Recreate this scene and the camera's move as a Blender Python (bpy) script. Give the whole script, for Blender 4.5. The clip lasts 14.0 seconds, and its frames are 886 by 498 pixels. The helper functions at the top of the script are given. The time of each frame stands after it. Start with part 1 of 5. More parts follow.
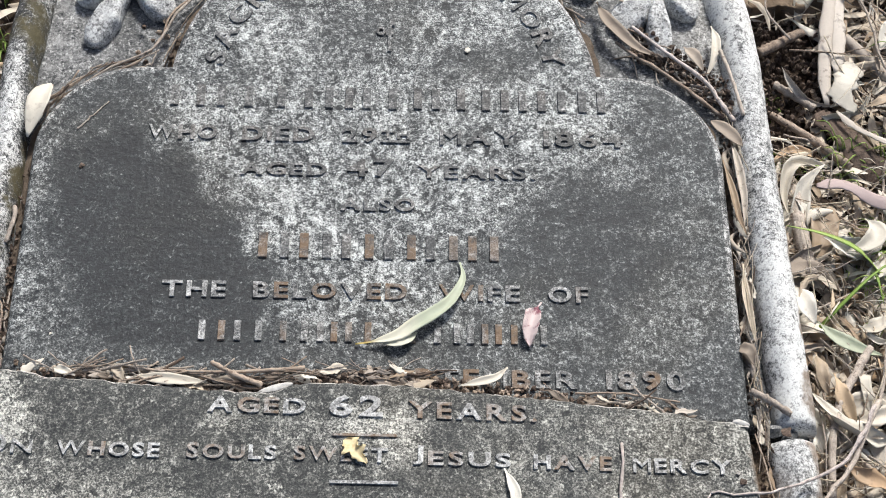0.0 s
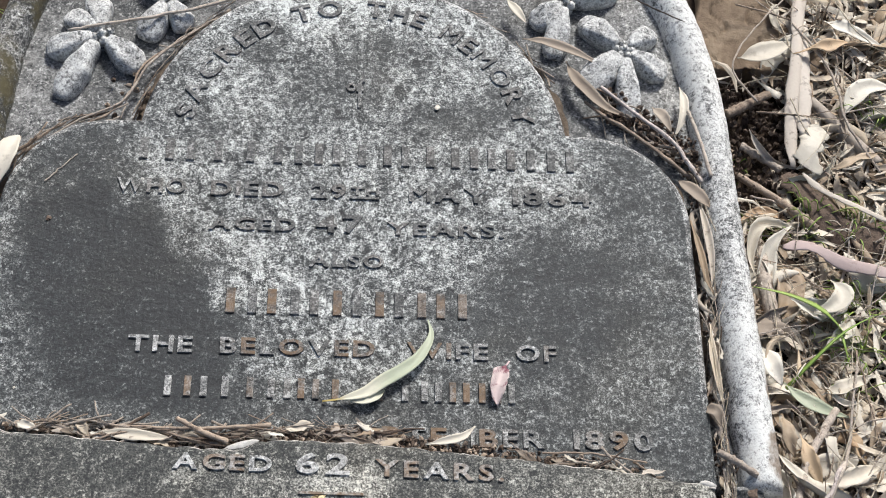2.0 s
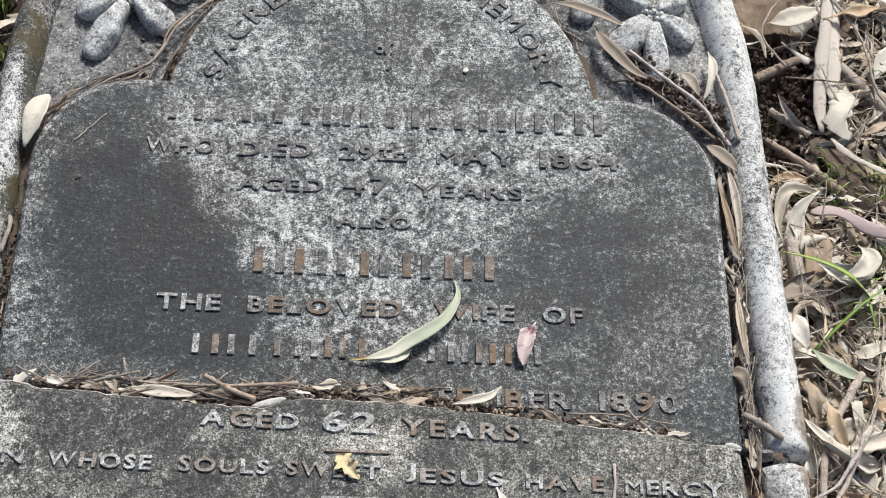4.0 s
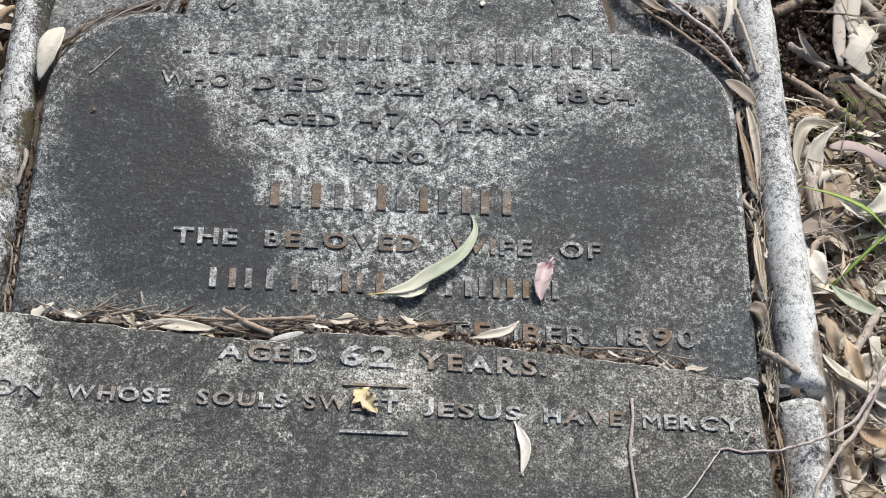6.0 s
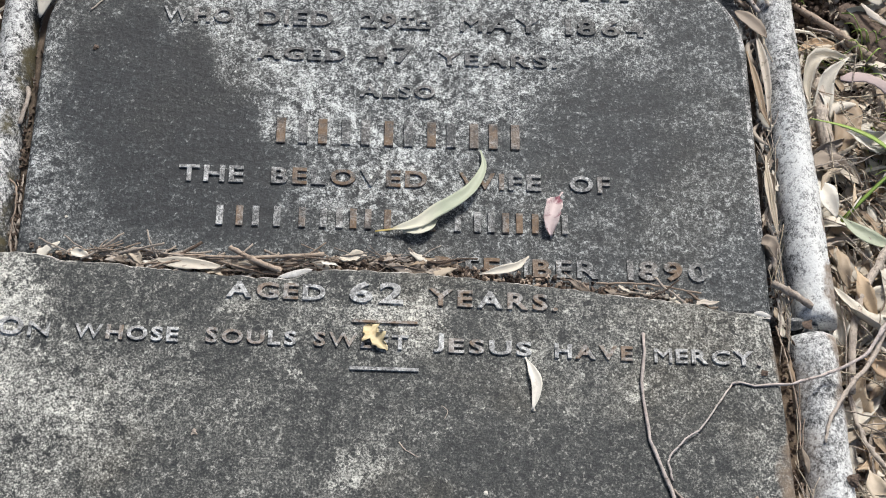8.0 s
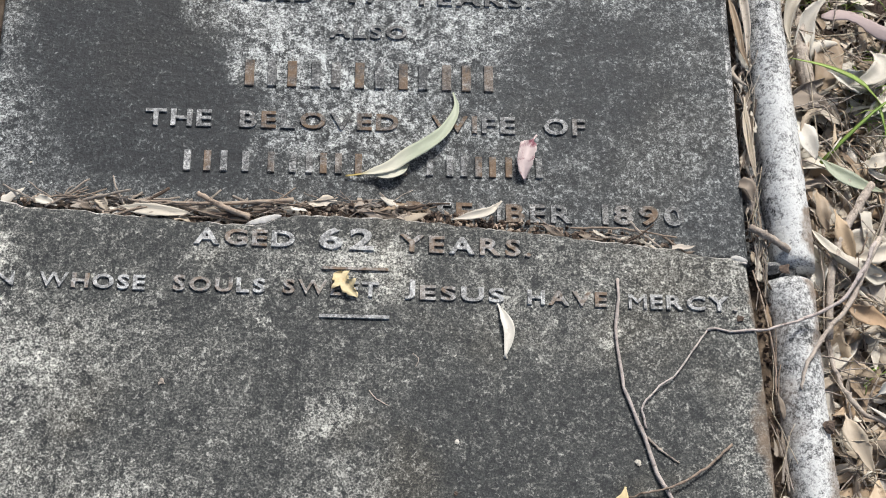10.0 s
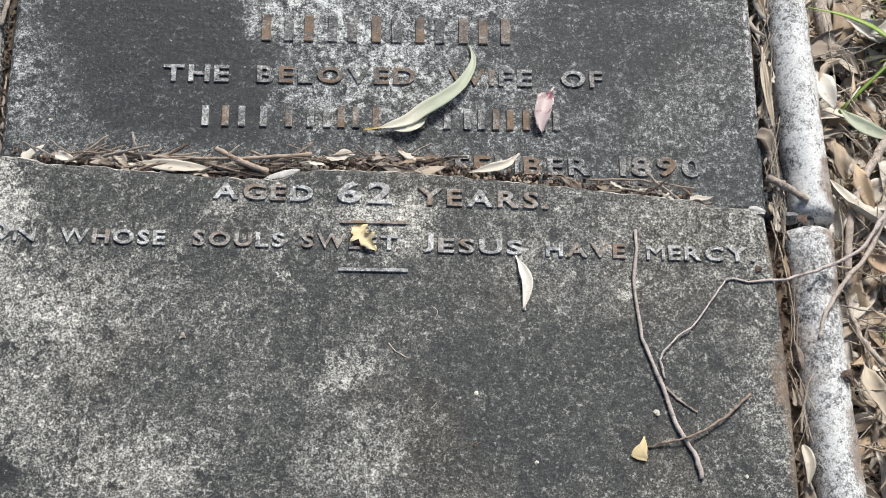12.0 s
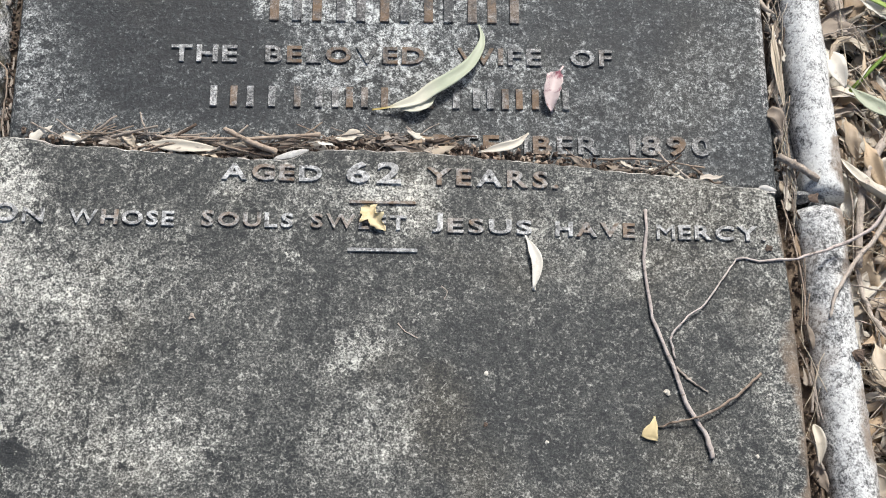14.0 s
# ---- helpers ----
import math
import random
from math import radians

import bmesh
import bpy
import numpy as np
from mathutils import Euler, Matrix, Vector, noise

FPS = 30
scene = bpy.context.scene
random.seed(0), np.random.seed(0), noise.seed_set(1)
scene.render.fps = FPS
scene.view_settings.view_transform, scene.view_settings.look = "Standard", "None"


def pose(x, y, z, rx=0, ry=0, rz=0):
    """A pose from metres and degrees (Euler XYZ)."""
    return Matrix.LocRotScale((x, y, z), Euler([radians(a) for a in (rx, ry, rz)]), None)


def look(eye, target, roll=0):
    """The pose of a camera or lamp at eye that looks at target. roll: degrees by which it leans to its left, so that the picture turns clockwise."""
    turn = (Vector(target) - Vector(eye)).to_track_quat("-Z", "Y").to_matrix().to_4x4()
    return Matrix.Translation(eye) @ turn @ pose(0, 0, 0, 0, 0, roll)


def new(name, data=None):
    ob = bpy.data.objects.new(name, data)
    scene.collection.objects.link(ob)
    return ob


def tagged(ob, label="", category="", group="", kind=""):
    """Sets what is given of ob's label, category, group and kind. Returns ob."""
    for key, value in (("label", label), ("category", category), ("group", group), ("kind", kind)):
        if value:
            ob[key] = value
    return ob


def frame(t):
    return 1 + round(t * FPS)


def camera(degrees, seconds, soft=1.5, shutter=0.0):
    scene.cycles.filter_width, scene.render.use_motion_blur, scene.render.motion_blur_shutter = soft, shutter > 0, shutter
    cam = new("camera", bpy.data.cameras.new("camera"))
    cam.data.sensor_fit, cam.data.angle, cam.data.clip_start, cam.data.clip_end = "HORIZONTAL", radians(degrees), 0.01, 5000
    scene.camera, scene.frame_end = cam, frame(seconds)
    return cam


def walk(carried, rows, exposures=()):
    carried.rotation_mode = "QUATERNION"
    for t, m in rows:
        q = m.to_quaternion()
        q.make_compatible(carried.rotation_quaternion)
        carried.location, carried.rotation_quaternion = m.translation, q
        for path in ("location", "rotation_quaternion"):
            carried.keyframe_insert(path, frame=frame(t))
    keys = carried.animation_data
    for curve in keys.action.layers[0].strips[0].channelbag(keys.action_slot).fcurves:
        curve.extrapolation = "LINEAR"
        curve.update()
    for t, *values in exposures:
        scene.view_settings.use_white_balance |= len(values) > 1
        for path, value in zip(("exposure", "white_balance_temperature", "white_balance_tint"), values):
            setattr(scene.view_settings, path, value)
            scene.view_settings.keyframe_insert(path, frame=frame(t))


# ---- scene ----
cam = camera(32.0, 14.0, soft=1.0)
PATH = [
    (0, (0.0043, -0.8019, 1.4911), (0.0703, 0.0144, 0.0013), 5.10),
    (0.5, (0.0104, -0.7994, 1.5000), (0.0838, 0.0298, 0.0178), 5.56),
    (1, (0.0038, -0.8053, 1.4945), (0.1027, 0.0541, 0.0310), 7.17),
    (1.5, (0.0039, -0.7953, 1.4937), (0.1104, 0.0614, 0.0293), 7.73),
    (2, (-0.0065, -0.7945, 1.4927), (0.1032, 0.0700, 0.0330), 8.03),
    (2.5, (-0.0104, -0.7990, 1.4890), (0.0911, 0.0691, 0.0308), 7.80),
    (3, (-0.0027, -0.8052, 1.4915), (0.0806, 0.0579, 0.0292), 6.93),
    (5.5, (-0.0265, -0.8132, 1.4781), (0.0641, -0.0132, -0.0192), 7.95),
    (6, (-0.0230, -0.8133, 1.4792), (0.0588, -0.0297, -0.0272), 7.49),
    (6.5, (-0.0228, -0.8150, 1.4834), (0.0506, -0.0457, -0.0308), 7.03),
    (7, (-0.0217, -0.8169, 1.4783), (0.0496, -0.0578, -0.0412), 6.84),
    (7.5, (-0.0223, -0.8160, 1.4709), (0.0577, -0.0689, -0.0541), 7.31),
    (8, (-0.0344, -0.8141, 1.4625), (0.0527, -0.0865, -0.0715), 7.78),
    (10.5, (-0.0038, -0.7862, 1.4472), (0.0885, -0.1395, -0.1223), 8.64),
    (11, (-0.0050, -0.7935, 1.4493), (0.0842, -0.1529, -0.1229), 8.24),
    (11.5, (-0.0062, -0.7999, 1.4451), (0.0748, -0.1685, -0.1313), 7.33),
    (12, (-0.0033, -0.7965, 1.4499), (0.0650, -0.1814, -0.1335), 6.57),
    (12.5, (-0.0064, -0.7995, 1.4546), (0.0577, -0.1894, -0.1309), 6.01),
    (13, (-0.0079, -0.8096, 1.4538), (0.0612, -0.1925, -0.1288), 6.77),
    (13.5, (-0.0055, -0.8056, 1.4478), (0.0587, -0.1978, -0.1385), 6.46),
    (14, (-0.0060, -0.7963, 1.4456), (0.0553, -0.2003, -0.1454), 6.00),
]
walk(cam, [(t, look(eye, target, roll)) for t, eye, target, roll in PATH],
     exposures=[(0.0, 0.41), (1.0, 0.32), (3.0, 0.27), (5.5, 0.20), (8.0, 0.22), (10.5, 0.20), (12.5, 0.31), (14.0, 0.37)])

# ---- light ----
world = bpy.data.worlds.new("overcast")
scene.world = world
world.use_nodes = True
wn, wl = world.node_tree.nodes, world.node_tree.links
sky = wn.new("ShaderNodeTexSky")
sky.sky_type = "NISHITA"
sky.sun_disc = False
SUN_EL, SUN_AZ = 48.0, 20.0
sky.sun_elevation, sky.sun_rotation = radians(SUN_EL), radians(SUN_AZ)
sky.dust_density, sky.air_density = 4.0, 1.0
wn["Background"].inputs["Strength"].default_value = 0.084
wl.new(sky.outputs[0], wn["Background"].inputs["Color"])
sun = new("sun", bpy.data.lights.new("sun", "SUN"))
sun.data.energy, sun.data.angle, sun.data.color = 3.35, radians(13), (1.0, 0.985, 0.965)
el, az = radians(SUN_EL), radians(SUN_AZ)
sun.matrix_world = look((math.sin(az) * math.cos(el) * 5, math.cos(az) * math.cos(el) * 5, math.sin(el) * 5), (0, 0, 0))

# ---- materials ----


class Mat:
    """A small builder of node materials."""

    def __init__(self, name, rough=0.85, spec=0.3):
        self.m = bpy.data.materials.new(name)
        self.m.use_nodes = True
        self.n, self.l = self.m.node_tree.nodes, self.m.node_tree.links
        self.b = self.n["Principled BSDF"]
        self.b.inputs["Roughness"].default_value = rough
        self.b.inputs["Specular IOR Level"].default_value = spec
        self.co = self.n.new("ShaderNodeTexCoord").outputs["Object"]

    def put(self, sock, v):
        if isinstance(v, (int, float)):
            sock.default_value = v
        elif isinstance(v, tuple):
            sock.default_value = v if len(v) == 4 or sock.type == "VECTOR" else (*v, 1)
        else:
            self.l.new(v, sock)

    def math(self, op, a, b=0.0, clamp=False):
        k = self.n.new("ShaderNodeMath")
        k.operation, k.use_clamp = op, clamp
        self.put(k.inputs[0], a), self.put(k.inputs[1], b)
        return k.outputs[0]

    def noise(self, scale, detail=4, rough=0.6, distort=0.0, co=None):
        k = self.n.new("ShaderNodeTexNoise")
        self.put(k.inputs["Vector"], co or self.co)
        k.inputs["Scale"].default_value, k.inputs["Detail"].default_value = scale, detail
        k.inputs["Roughness"].default_value, k.inputs["Distortion"].default_value = rough, distort
        return k.outputs[0]

    def cells(self, scale, co=None):
        k = self.n.new("ShaderNodeTexVoronoi")
        self.put(k.inputs["Vector"], co or self.co)
        k.inputs["Scale"].default_value = scale
        return k.outputs["Distance"]

    def step(self, v, lo, hi, a=0.0, b=1.0):
        k = self.n.new("ShaderNodeMapRange")
        k.interpolation_type = "SMOOTHSTEP"
        for i, w in enumerate((v, lo, hi, a, b)):
            self.put(k.inputs[i], w)
        return k.outputs[0]

    def mix(self, f, a, b, kind="MIX"):
        k = self.n.new("ShaderNodeMix")
        k.data_type, k.blend_type = "RGBA", kind
        self.put(k.inputs["Factor"], f), self.put(k.inputs[6], a), self.put(k.inputs[7], b)
        return k.outputs[2]

    def ramp(self, v, stops):
        k = self.n.new("ShaderNodeValToRGB")
        while len(k.color_ramp.elements) < len(stops):
            k.color_ramp.elements.new(0.5)
        for e, (p, c) in zip(k.color_ramp.elements, stops):
            e.position, e.color = p, (*c, 1)
        self.put(k.inputs[0], v)
        return k.outputs[0]

    def chance(self):
        return self.n.new("ShaderNodeObjectInfo").outputs["Random"]

    def island(self):
        return self.n.new("ShaderNodeNewGeometry").outputs["Random Per Island"]

    def blob(self, cx, cy, rx, ry, turn=0.0, soft=0.6):
        """1 inside an ellipse on the stone, fading to 0 round its edge."""
        k = self.n.new("ShaderNodeMapping")
        k.vector_type = "TEXTURE"
        self.put(k.inputs["Vector"], self.wob)
        k.inputs["Location"].default_value = (cx, cy, 0)
        k.inputs["Rotation"].default_value = (0, 0, radians(turn))
        k.inputs["Scale"].default_value = (rx, ry, 1e3)
        g = self.n.new("ShaderNodeVectorMath")
        g.operation = "LENGTH"
        self.l.new(k.outputs[0], g.inputs[0])
        return self.step(g.outputs["Value"], 1 - soft / 2, 1 + soft / 2, 1.0, 0.0)

    def patch(self, pts, soft=0.04):
        """1 inside a convex outline (anticlockwise), fading to 0 across its edge."""
        least = None
        for (x, y), (u, v) in zip(pts, pts[1:] + pts[:1]):
            ln = math.hypot(u - x, v - y)
            k = self.n.new("ShaderNodeVectorMath")
            k.operation = "DOT_PRODUCT"
            self.l.new(self.wob, k.inputs[0])
            k.inputs[1].default_value = (-(v - y) / ln, (u - x) / ln, 0)
            d = self.math("SUBTRACT", k.outputs["Value"], (-(v - y) * x + (u - x) * y) / ln)
            least = d if least is None else self.math("MINIMUM", least, d)
        return self.step(least, -soft / 2, soft / 2)

    def wobble(self, scale, amount):
        k = self.n.new("ShaderNodeTexNoise")
        self.put(k.inputs["Vector"], self.co)
        k.inputs["Scale"].default_value, k.inputs["Detail"].default_value = scale, 5
        a = self.n.new("ShaderNodeVectorMath")
        a.operation = "MULTIPLY_ADD"
        self.l.new(k.outputs["Color"], a.inputs[0])
        a.inputs[1].default_value = (amount, amount, 0)
        self.l.new(self.co, a.inputs[2])
        b = self.n.new("ShaderNodeVectorMath")
        b.operation = "SUBTRACT"
        self.l.new(a.outputs[0], b.inputs[0])
        b.inputs[1].default_value = (amount / 2, amount / 2, 0)
        self.wob = b.outputs[0]

    def done(self, colour, height=None, bump=0.3, dist=0.002, rough=None):
        self.put(self.b.inputs["Base Color"], colour)
        if rough is not None:
            self.put(self.b.inputs["Roughness"], rough)
        if height is not None:
            k = self.n.new("ShaderNodeBump")
            k.inputs["Strength"].default_value, k.inputs["Distance"].default_value = bump, dist
            self.put(k.inputs["Height"], height)
            self.l.new(k.outputs[0], self.b.inputs["Normal"])
        return self.m


def weathered_stone(name, blobs, base=0.3, warm=0.0, rough=0.75, contrast=1.0, moss=0.0, rust=0.0, tint=(1.0, 1.0, 1.0), patches=(), silted=(), grades=(0.14, 0.19, 0.20, 0.34, 0.40)):
    """Dark weathered stone with pale lichen; blobs: (weight, ellipse); patches: (weight, softness, convex outline). Lies over all stone pieces alike."""
    s = Mat(name, rough, 0.35)
    s.co = s.n.new("ShaderNodeNewGeometry").outputs["Position"]
    s.wobble(17, 0.075)
    mask = base
    for w, e in blobs:
        mask = s.math("ADD", mask, s.math("MULTIPLY", s.blob(*e), w))
    for w, soft, pts in patches:
        mask = s.math("ADD", mask, s.math("MULTIPLY", s.patch(pts, soft), w))
    big, mid = s.noise(9, 5, 0.62), s.noise(42, 6, 0.68, 0.3)
    fine = s.noise(170, 6, 0.75)
    grain = s.noise(480, 4, 0.7)
    blot = s.noise(88, 5, 0.62, 0.5)
    crust = 0.0
    for (n_, lo_, hi_), k_ in zip(((big, 0.32, 0.68), (mid, 0.36, 0.64), (blot, 0.37, 0.63), (fine, 0.38, 0.62), (grain, 0.38, 0.62)), grades):
        crust = s.math("ADD", crust, s.math("MULTIPLY", s.math("SUBTRACT", s.step(n_, lo_, hi_), 0.5), k_ * contrast))
    # the crust is patchy where it is pale and thin where the stone is dark
    v = s.math("ADD", mask, s.math("MULTIPLY", crust, s.step(mask, 0.18, 0.62, 0.52, 1.1)))
    # round dark lichen spots on the pale crust, and pale ones
    dark = s.step(s.math("ADD", s.cells(92, s.wob), s.math("MULTIPLY", s.noise(21, 3), 1.0)), 0.66, 0.78, 1.0, 0.0)
    small = s.step(s.math("ADD", s.cells(200, s.wob), s.math("MULTIPLY", s.noise(45, 3), 0.9)), 0.55, 0.68, 1.0, 0.0)
    spots = s.math("MULTIPLY", s.math("MAXIMUM", dark, s.math("MULTIPLY", small, 0.7)), s.step(mask, 0.3, 0.6, 0.35, 1.0))
    v = s.math("SUBTRACT", v, s.math("MULTIPLY", spots, 0.33 * contrast))
    pale = s.step(s.math("ADD", s.cells(120), s.math("MULTIPLY", s.noise(19, 4), 1.0)), 0.50, 0.64, 1.0, 0.0)
    dots = s.step(s.math("ADD", s.cells(290), s.math("MULTIPLY", s.noise(60, 4), 0.9)), 0.44, 0.56, 1.0, 0.0)
    flecks = s.step(s.math("ADD", s.noise(230, 3, 0.55, 0.9), s.math("MULTIPLY", s.noise(33, 4, 0.6), 0.4)), 0.75, 0.85)
    specks = s.step(s.math("ADD", s.cells(165, s.wob), s.math("MULTIPLY", s.noise(55, 3), 0.5)), 0.38, 0.50, 1.0, 0.0)
    v = s.math("ADD", v, s.math("MULTIPLY", s.math("MULTIPLY", specks, s.step(mask, 0.25, 0.5, 1.0, 0.25)), 0.24))
    pits = s.step(s.math("ADD", s.noise(240, 3, 0.55, 0.5), s.math("MULTIPLY", s.noise(41, 4, 0.6), 0.3)), 0.56, 0.50)
    v = s.math("SUBTRACT", v, s.math("MULTIPLY", pits, 0.12))
    v = s.math("ADD", v, s.math("MULTIPLY", s.math("MAXIMUM", flecks, s.math("MAXIMUM", pale, s.math("MULTIPLY", dots, 0.8))), 0.27 * max(contrast, 0.8)), True)
    col = s.ramp(v, [(0.0, (0.008, 0.010, 0.012)), (0.22, (0.019, 0.022, 0.025)), (0.40, (0.062, 0.066, 0.067)), (0.55, (0.155, 0.157, 0.155)),
                     (0.70, (0.32, 0.323, 0.317)), (0.85, (0.52, 0.525, 0.515)), (1.0, (0.70, 0.71, 0.69))])
    brown = s.step(s.noise(4.5, 4, 0.6), 0.48, 0.66, 0.0, 0.45 + warm)
    brown = s.math("MULTIPLY", brown, s.step(v, 0.35, 0.62, 1.0, 0.2))
    col = s.mix(brown, col, s.mix(1.0, col, (1.10, 0.99, 0.84), "MULTIPLY"))
    col = s.mix(1.0, col, tint, "MULTIPLY")
    for w, soft, pts in silted:
        edge = s.math("MULTIPLY", s.patch(pts, soft), s.step(mid, 0.3, 0.6, 0.45 * w, w))
        col = s.mix(edge, col, s.mix(fine, (0.085, 0.062, 0.044), (0.34, 0.25, 0.175)))
    if moss:
        where = s.step(s.math("ADD", s.noise(11, 5, 0.65), s.math("MULTIPLY", s.noise(90, 4, 0.7), 0.35)), 0.62, 0.78, 0.0, moss)
        where = s.math("MULTIPLY", where, s.step(mask, 0.45, 0.62, 1.0, 0.1))
        col = s.mix(where, col, s.mix(fine, (0.035, 0.030, 0.014), (0.13, 0.11, 0.05)))
    if rust:
        pick = s.math("MULTIPLY", s.step(s.chance(), 0.45, 0.85), s.step(mid, 0.36, 0.58, 0.15, 1.0))
        # iron stains the lower lines alone
        place = s.n.new("ShaderNodeSeparateXYZ")
        s.l.new(s.co, place.inputs[0])
        pick = s.math("MULTIPLY", pick, s.step(place.outputs[1], 0.035, 0.06, 1.0, 0.12))
        col = s.mix(s.math("MULTIPLY", pick, rust), col, s.mix(fine, (0.07, 0.042, 0.024), (0.27, 0.165, 0.082)))
    h = s.math("ADD", s.math("MULTIPLY", fine, 0.7), s.math("ADD", s.math("MULTIPLY", mid, 0.5), s.math("MULTIPLY", blot, 0.4)))
    return s.done(col, h, 0.85, 0.0018, s.step(v, 0.1, 0.7, rough - 0.22, rough + 0.15))


# the stains on the upper panel: the pale field, and the dark runs on both sides of it
UP_PATCHES = [
    (0.19, 0.06, [(-0.245, 0.25), (-0.228, 0.14), (-0.165, 0.05), (-0.10, -0.012), (0.0, -0.045), (0.11, 0.01), (0.19, 0.085), (0.30, 0.16), (0.262, 0.30), (0.16, 0.42), (-0.02, 0.50), (-0.17, 0.42)]),
    (-0.205, 0.03, [(-0.362, 0.12), (-0.350, 0.0), (-0.30, -0.10), (-0.125, -0.115), (-0.116, -0.03), (-0.152, 0.035), (-0.228, 0.142), (-0.30, 0.17)]),
    (-0.11, 0.03, [(-0.365, 0.13), (-0.25, 0.13), (-0.236, 0.185), (-0.25, 0.24), (-0.30, 0.238), (-0.345, 0.205)]),
    (-0.115, 0.05, [(0.135, -0.035), (0.30, -0.05), (0.335, 0.0), (0.318, 0.068), (0.250, 0.142), (0.230, 0.130), (0.150, 0.055), (0.122, 0.0)])]
UP_BLOBS = [
    (-0.13, (0.012, 0.335, 0.045, 0.07, -8, 0.9)), (-0.13, (-0.052, 0.30, 0.04, 0.045, 0, 0.9)), (-0.20, (0.145, 0.278, 0.085, 0.030, 12, 0.9)), (-0.05, (0.07, 0.375, 0.06, 0.03, 0, 0.9)), (0.16, (0.02, 0.43, 0.18, 0.045, 0, 1.0)),
    (-0.18, (-0.11, 0.375, 0.022, 0.045, 0, 0.9)), (-0.12, (-0.16, 0.25, 0.05, 0.02, 0, 0.9)), (0.13, (0.235, 0.34, 0.035, 0.06, 20, 0.9)), (0.10, (-0.08, 0.41, 0.04, 0.035, 0, 0.9)),
    (0.20, (-0.255, 0.146, 0.022, 0.013, 0, 0.8)), (0.10, (-0.382, -0.045, 0.020, 0.055, 0, 0.9)), (0.03, (-0.388, 0.06, 0.02, 0.10, 0, 0.9)), (0.02, (0.345, -0.02, 0.06, 0.12, 0, 0.9)),
    (0.12, (0.0, -0.055, 0.13, 0.03, 0, 1.0)), (-0.06, (-0.21, 0.045, 0.06, 0.11, -28, 0.9)), (0.10, (0.27, 0.13, 0.025, 0.025, 0, 0.9))]
LOW_BLOBS = [
    (0.165, (-0.43, -0.37, 0.13, 0.19, 0, 0.9)), (0.08, (-0.28, -0.295, 0.12, 0.045, 0, 1.0)), (0.24, (-0.041, -0.371, 0.032, 0.017, 30, 1.2)), (0.12, (-0.03, -0.445, 0.07, 0.035, 20, 1.0)),
    (0.12, (-0.07, -0.197, 0.11, 0.022, 0, 0.9)), (0.17, (0.0, -0.208, 0.045, 0.038, 0, 0.9)), (0.30, (-0.100, -0.270, 0.010, 0.010, 0, 1.0)), (-0.07, (0.15, -0.40, 0.15, 0.09, 0, 0.9)),
    (0.10, (0.378, -0.36, 0.025, 0.2, 0, 0.9)), (0.09, (0.25, -0.22, 0.16, 0.055, -5, 0.9)), (0.13, (-0.23, -0.46, 0.07, 0.04, 0, 0.9)), (-0.40, (-0.362, -0.474, 0.022, 0.014, 0, 0.8)),
    (-0.03, (-0.22, -0.182, 0.15, 0.02, 0, 0.9)), (0.24, (-0.41, -0.19, 0.06, 0.045, 0, 0.9)), (0.22, (0.245, -0.285, 0.010, 0.006, 0, 1.0))]
# silt clings to the side of the lower panel; the moulding is darker along its inner flank
LOW_SILT = [(0.85, 0.010, [(0.392, -1.0), (0.46, -1.0), (0.46, -0.22), (0.386, -0.22)])]
RIM_FLANK = [(-0.14, 0.018, [(0.39, -0.2), (0.427, -0.2), (0.422, 0.2), (0.39, 0.2)]), (-0.05, 0.05, [(0.39, -0.45), (0.428, -0.45), (0.445, -0.20), (0.39, -0.20)])]
RIM_SILT = [(0.9, 0.008, [(0.4525, 0.25), (0.4595, -0.2), (0.55, -0.2), (0.55, 0.25)]), (0.85, 0.010, [(0.453, -0.2), (0.483, -0.8), (0.58, -0.8), (0.55, -0.2)]), (0.5, 0.02, [(0.39, -0.8), (0.425, -0.8), (0.421, -0.24), (0.39, -0.24)])]
STONE_UP = weathered_stone("weathered_stone_upper", UP_BLOBS, 0.395, 0.0, contrast=0.84, tint=(0.97, 1.0, 1.0), patches=UP_PATCHES)
# paler variant of the upper stone, with the sun on its edge put into the colour
STONE_EDGE_LIT = weathered_stone("weathered_stone_sunlit_edge", UP_BLOBS[:8], 0.56, 0.0, contrast=0.8)
STONE_LOW = weathered_stone("weathered_stone_lower", LOW_BLOBS, 0.395, 0.35, contrast=0.72, tint=(1.01, 1.0, 0.93), silted=LOW_SILT, grades=(0.16, 0.15, 0.15, 0.28, 0.46))
LETTER = weathered_stone("weathered_letter_upper", [], 0.56, 0.1, 0.62, 0.5, rust=0.85, patches=[(w * -0.45, soft, pts) for w, soft, pts in UP_PATCHES])
LETTER_LOW = weathered_stone("weathered_letter_lower", [], 0.735, 0.2, 0.62, 0.45, rust=0.85)
STONE_RIM = weathered_stone("weathered_stone_rim", [(0.16, (0.45, -0.08, 0.06, 0.12, 0, 0.9)), (0.12, (0.43, 0.40, 0.06, 0.14, 0, 0.9)), (0.05, (0.475, -0.40, 0.03, 0.2, 0, 0.9))], 0.80, 0.0, 0.8, 0.66, patches=RIM_FLANK, silted=RIM_SILT)
STONE_MOSS = weathered_stone("weathered_stone_mossy", [(0.42, (-0.432, 0.15, 0.022, 0.13, 0, 0.9)), (0.25, (-0.43, -0.05, 0.02, 0.07, 0, 0.9)), (0.12, (-0.40, 0.36, 0.03, 0.1, 25, 0.9))], 0.42, 0.3, 0.85, 0.9, moss=0.9)
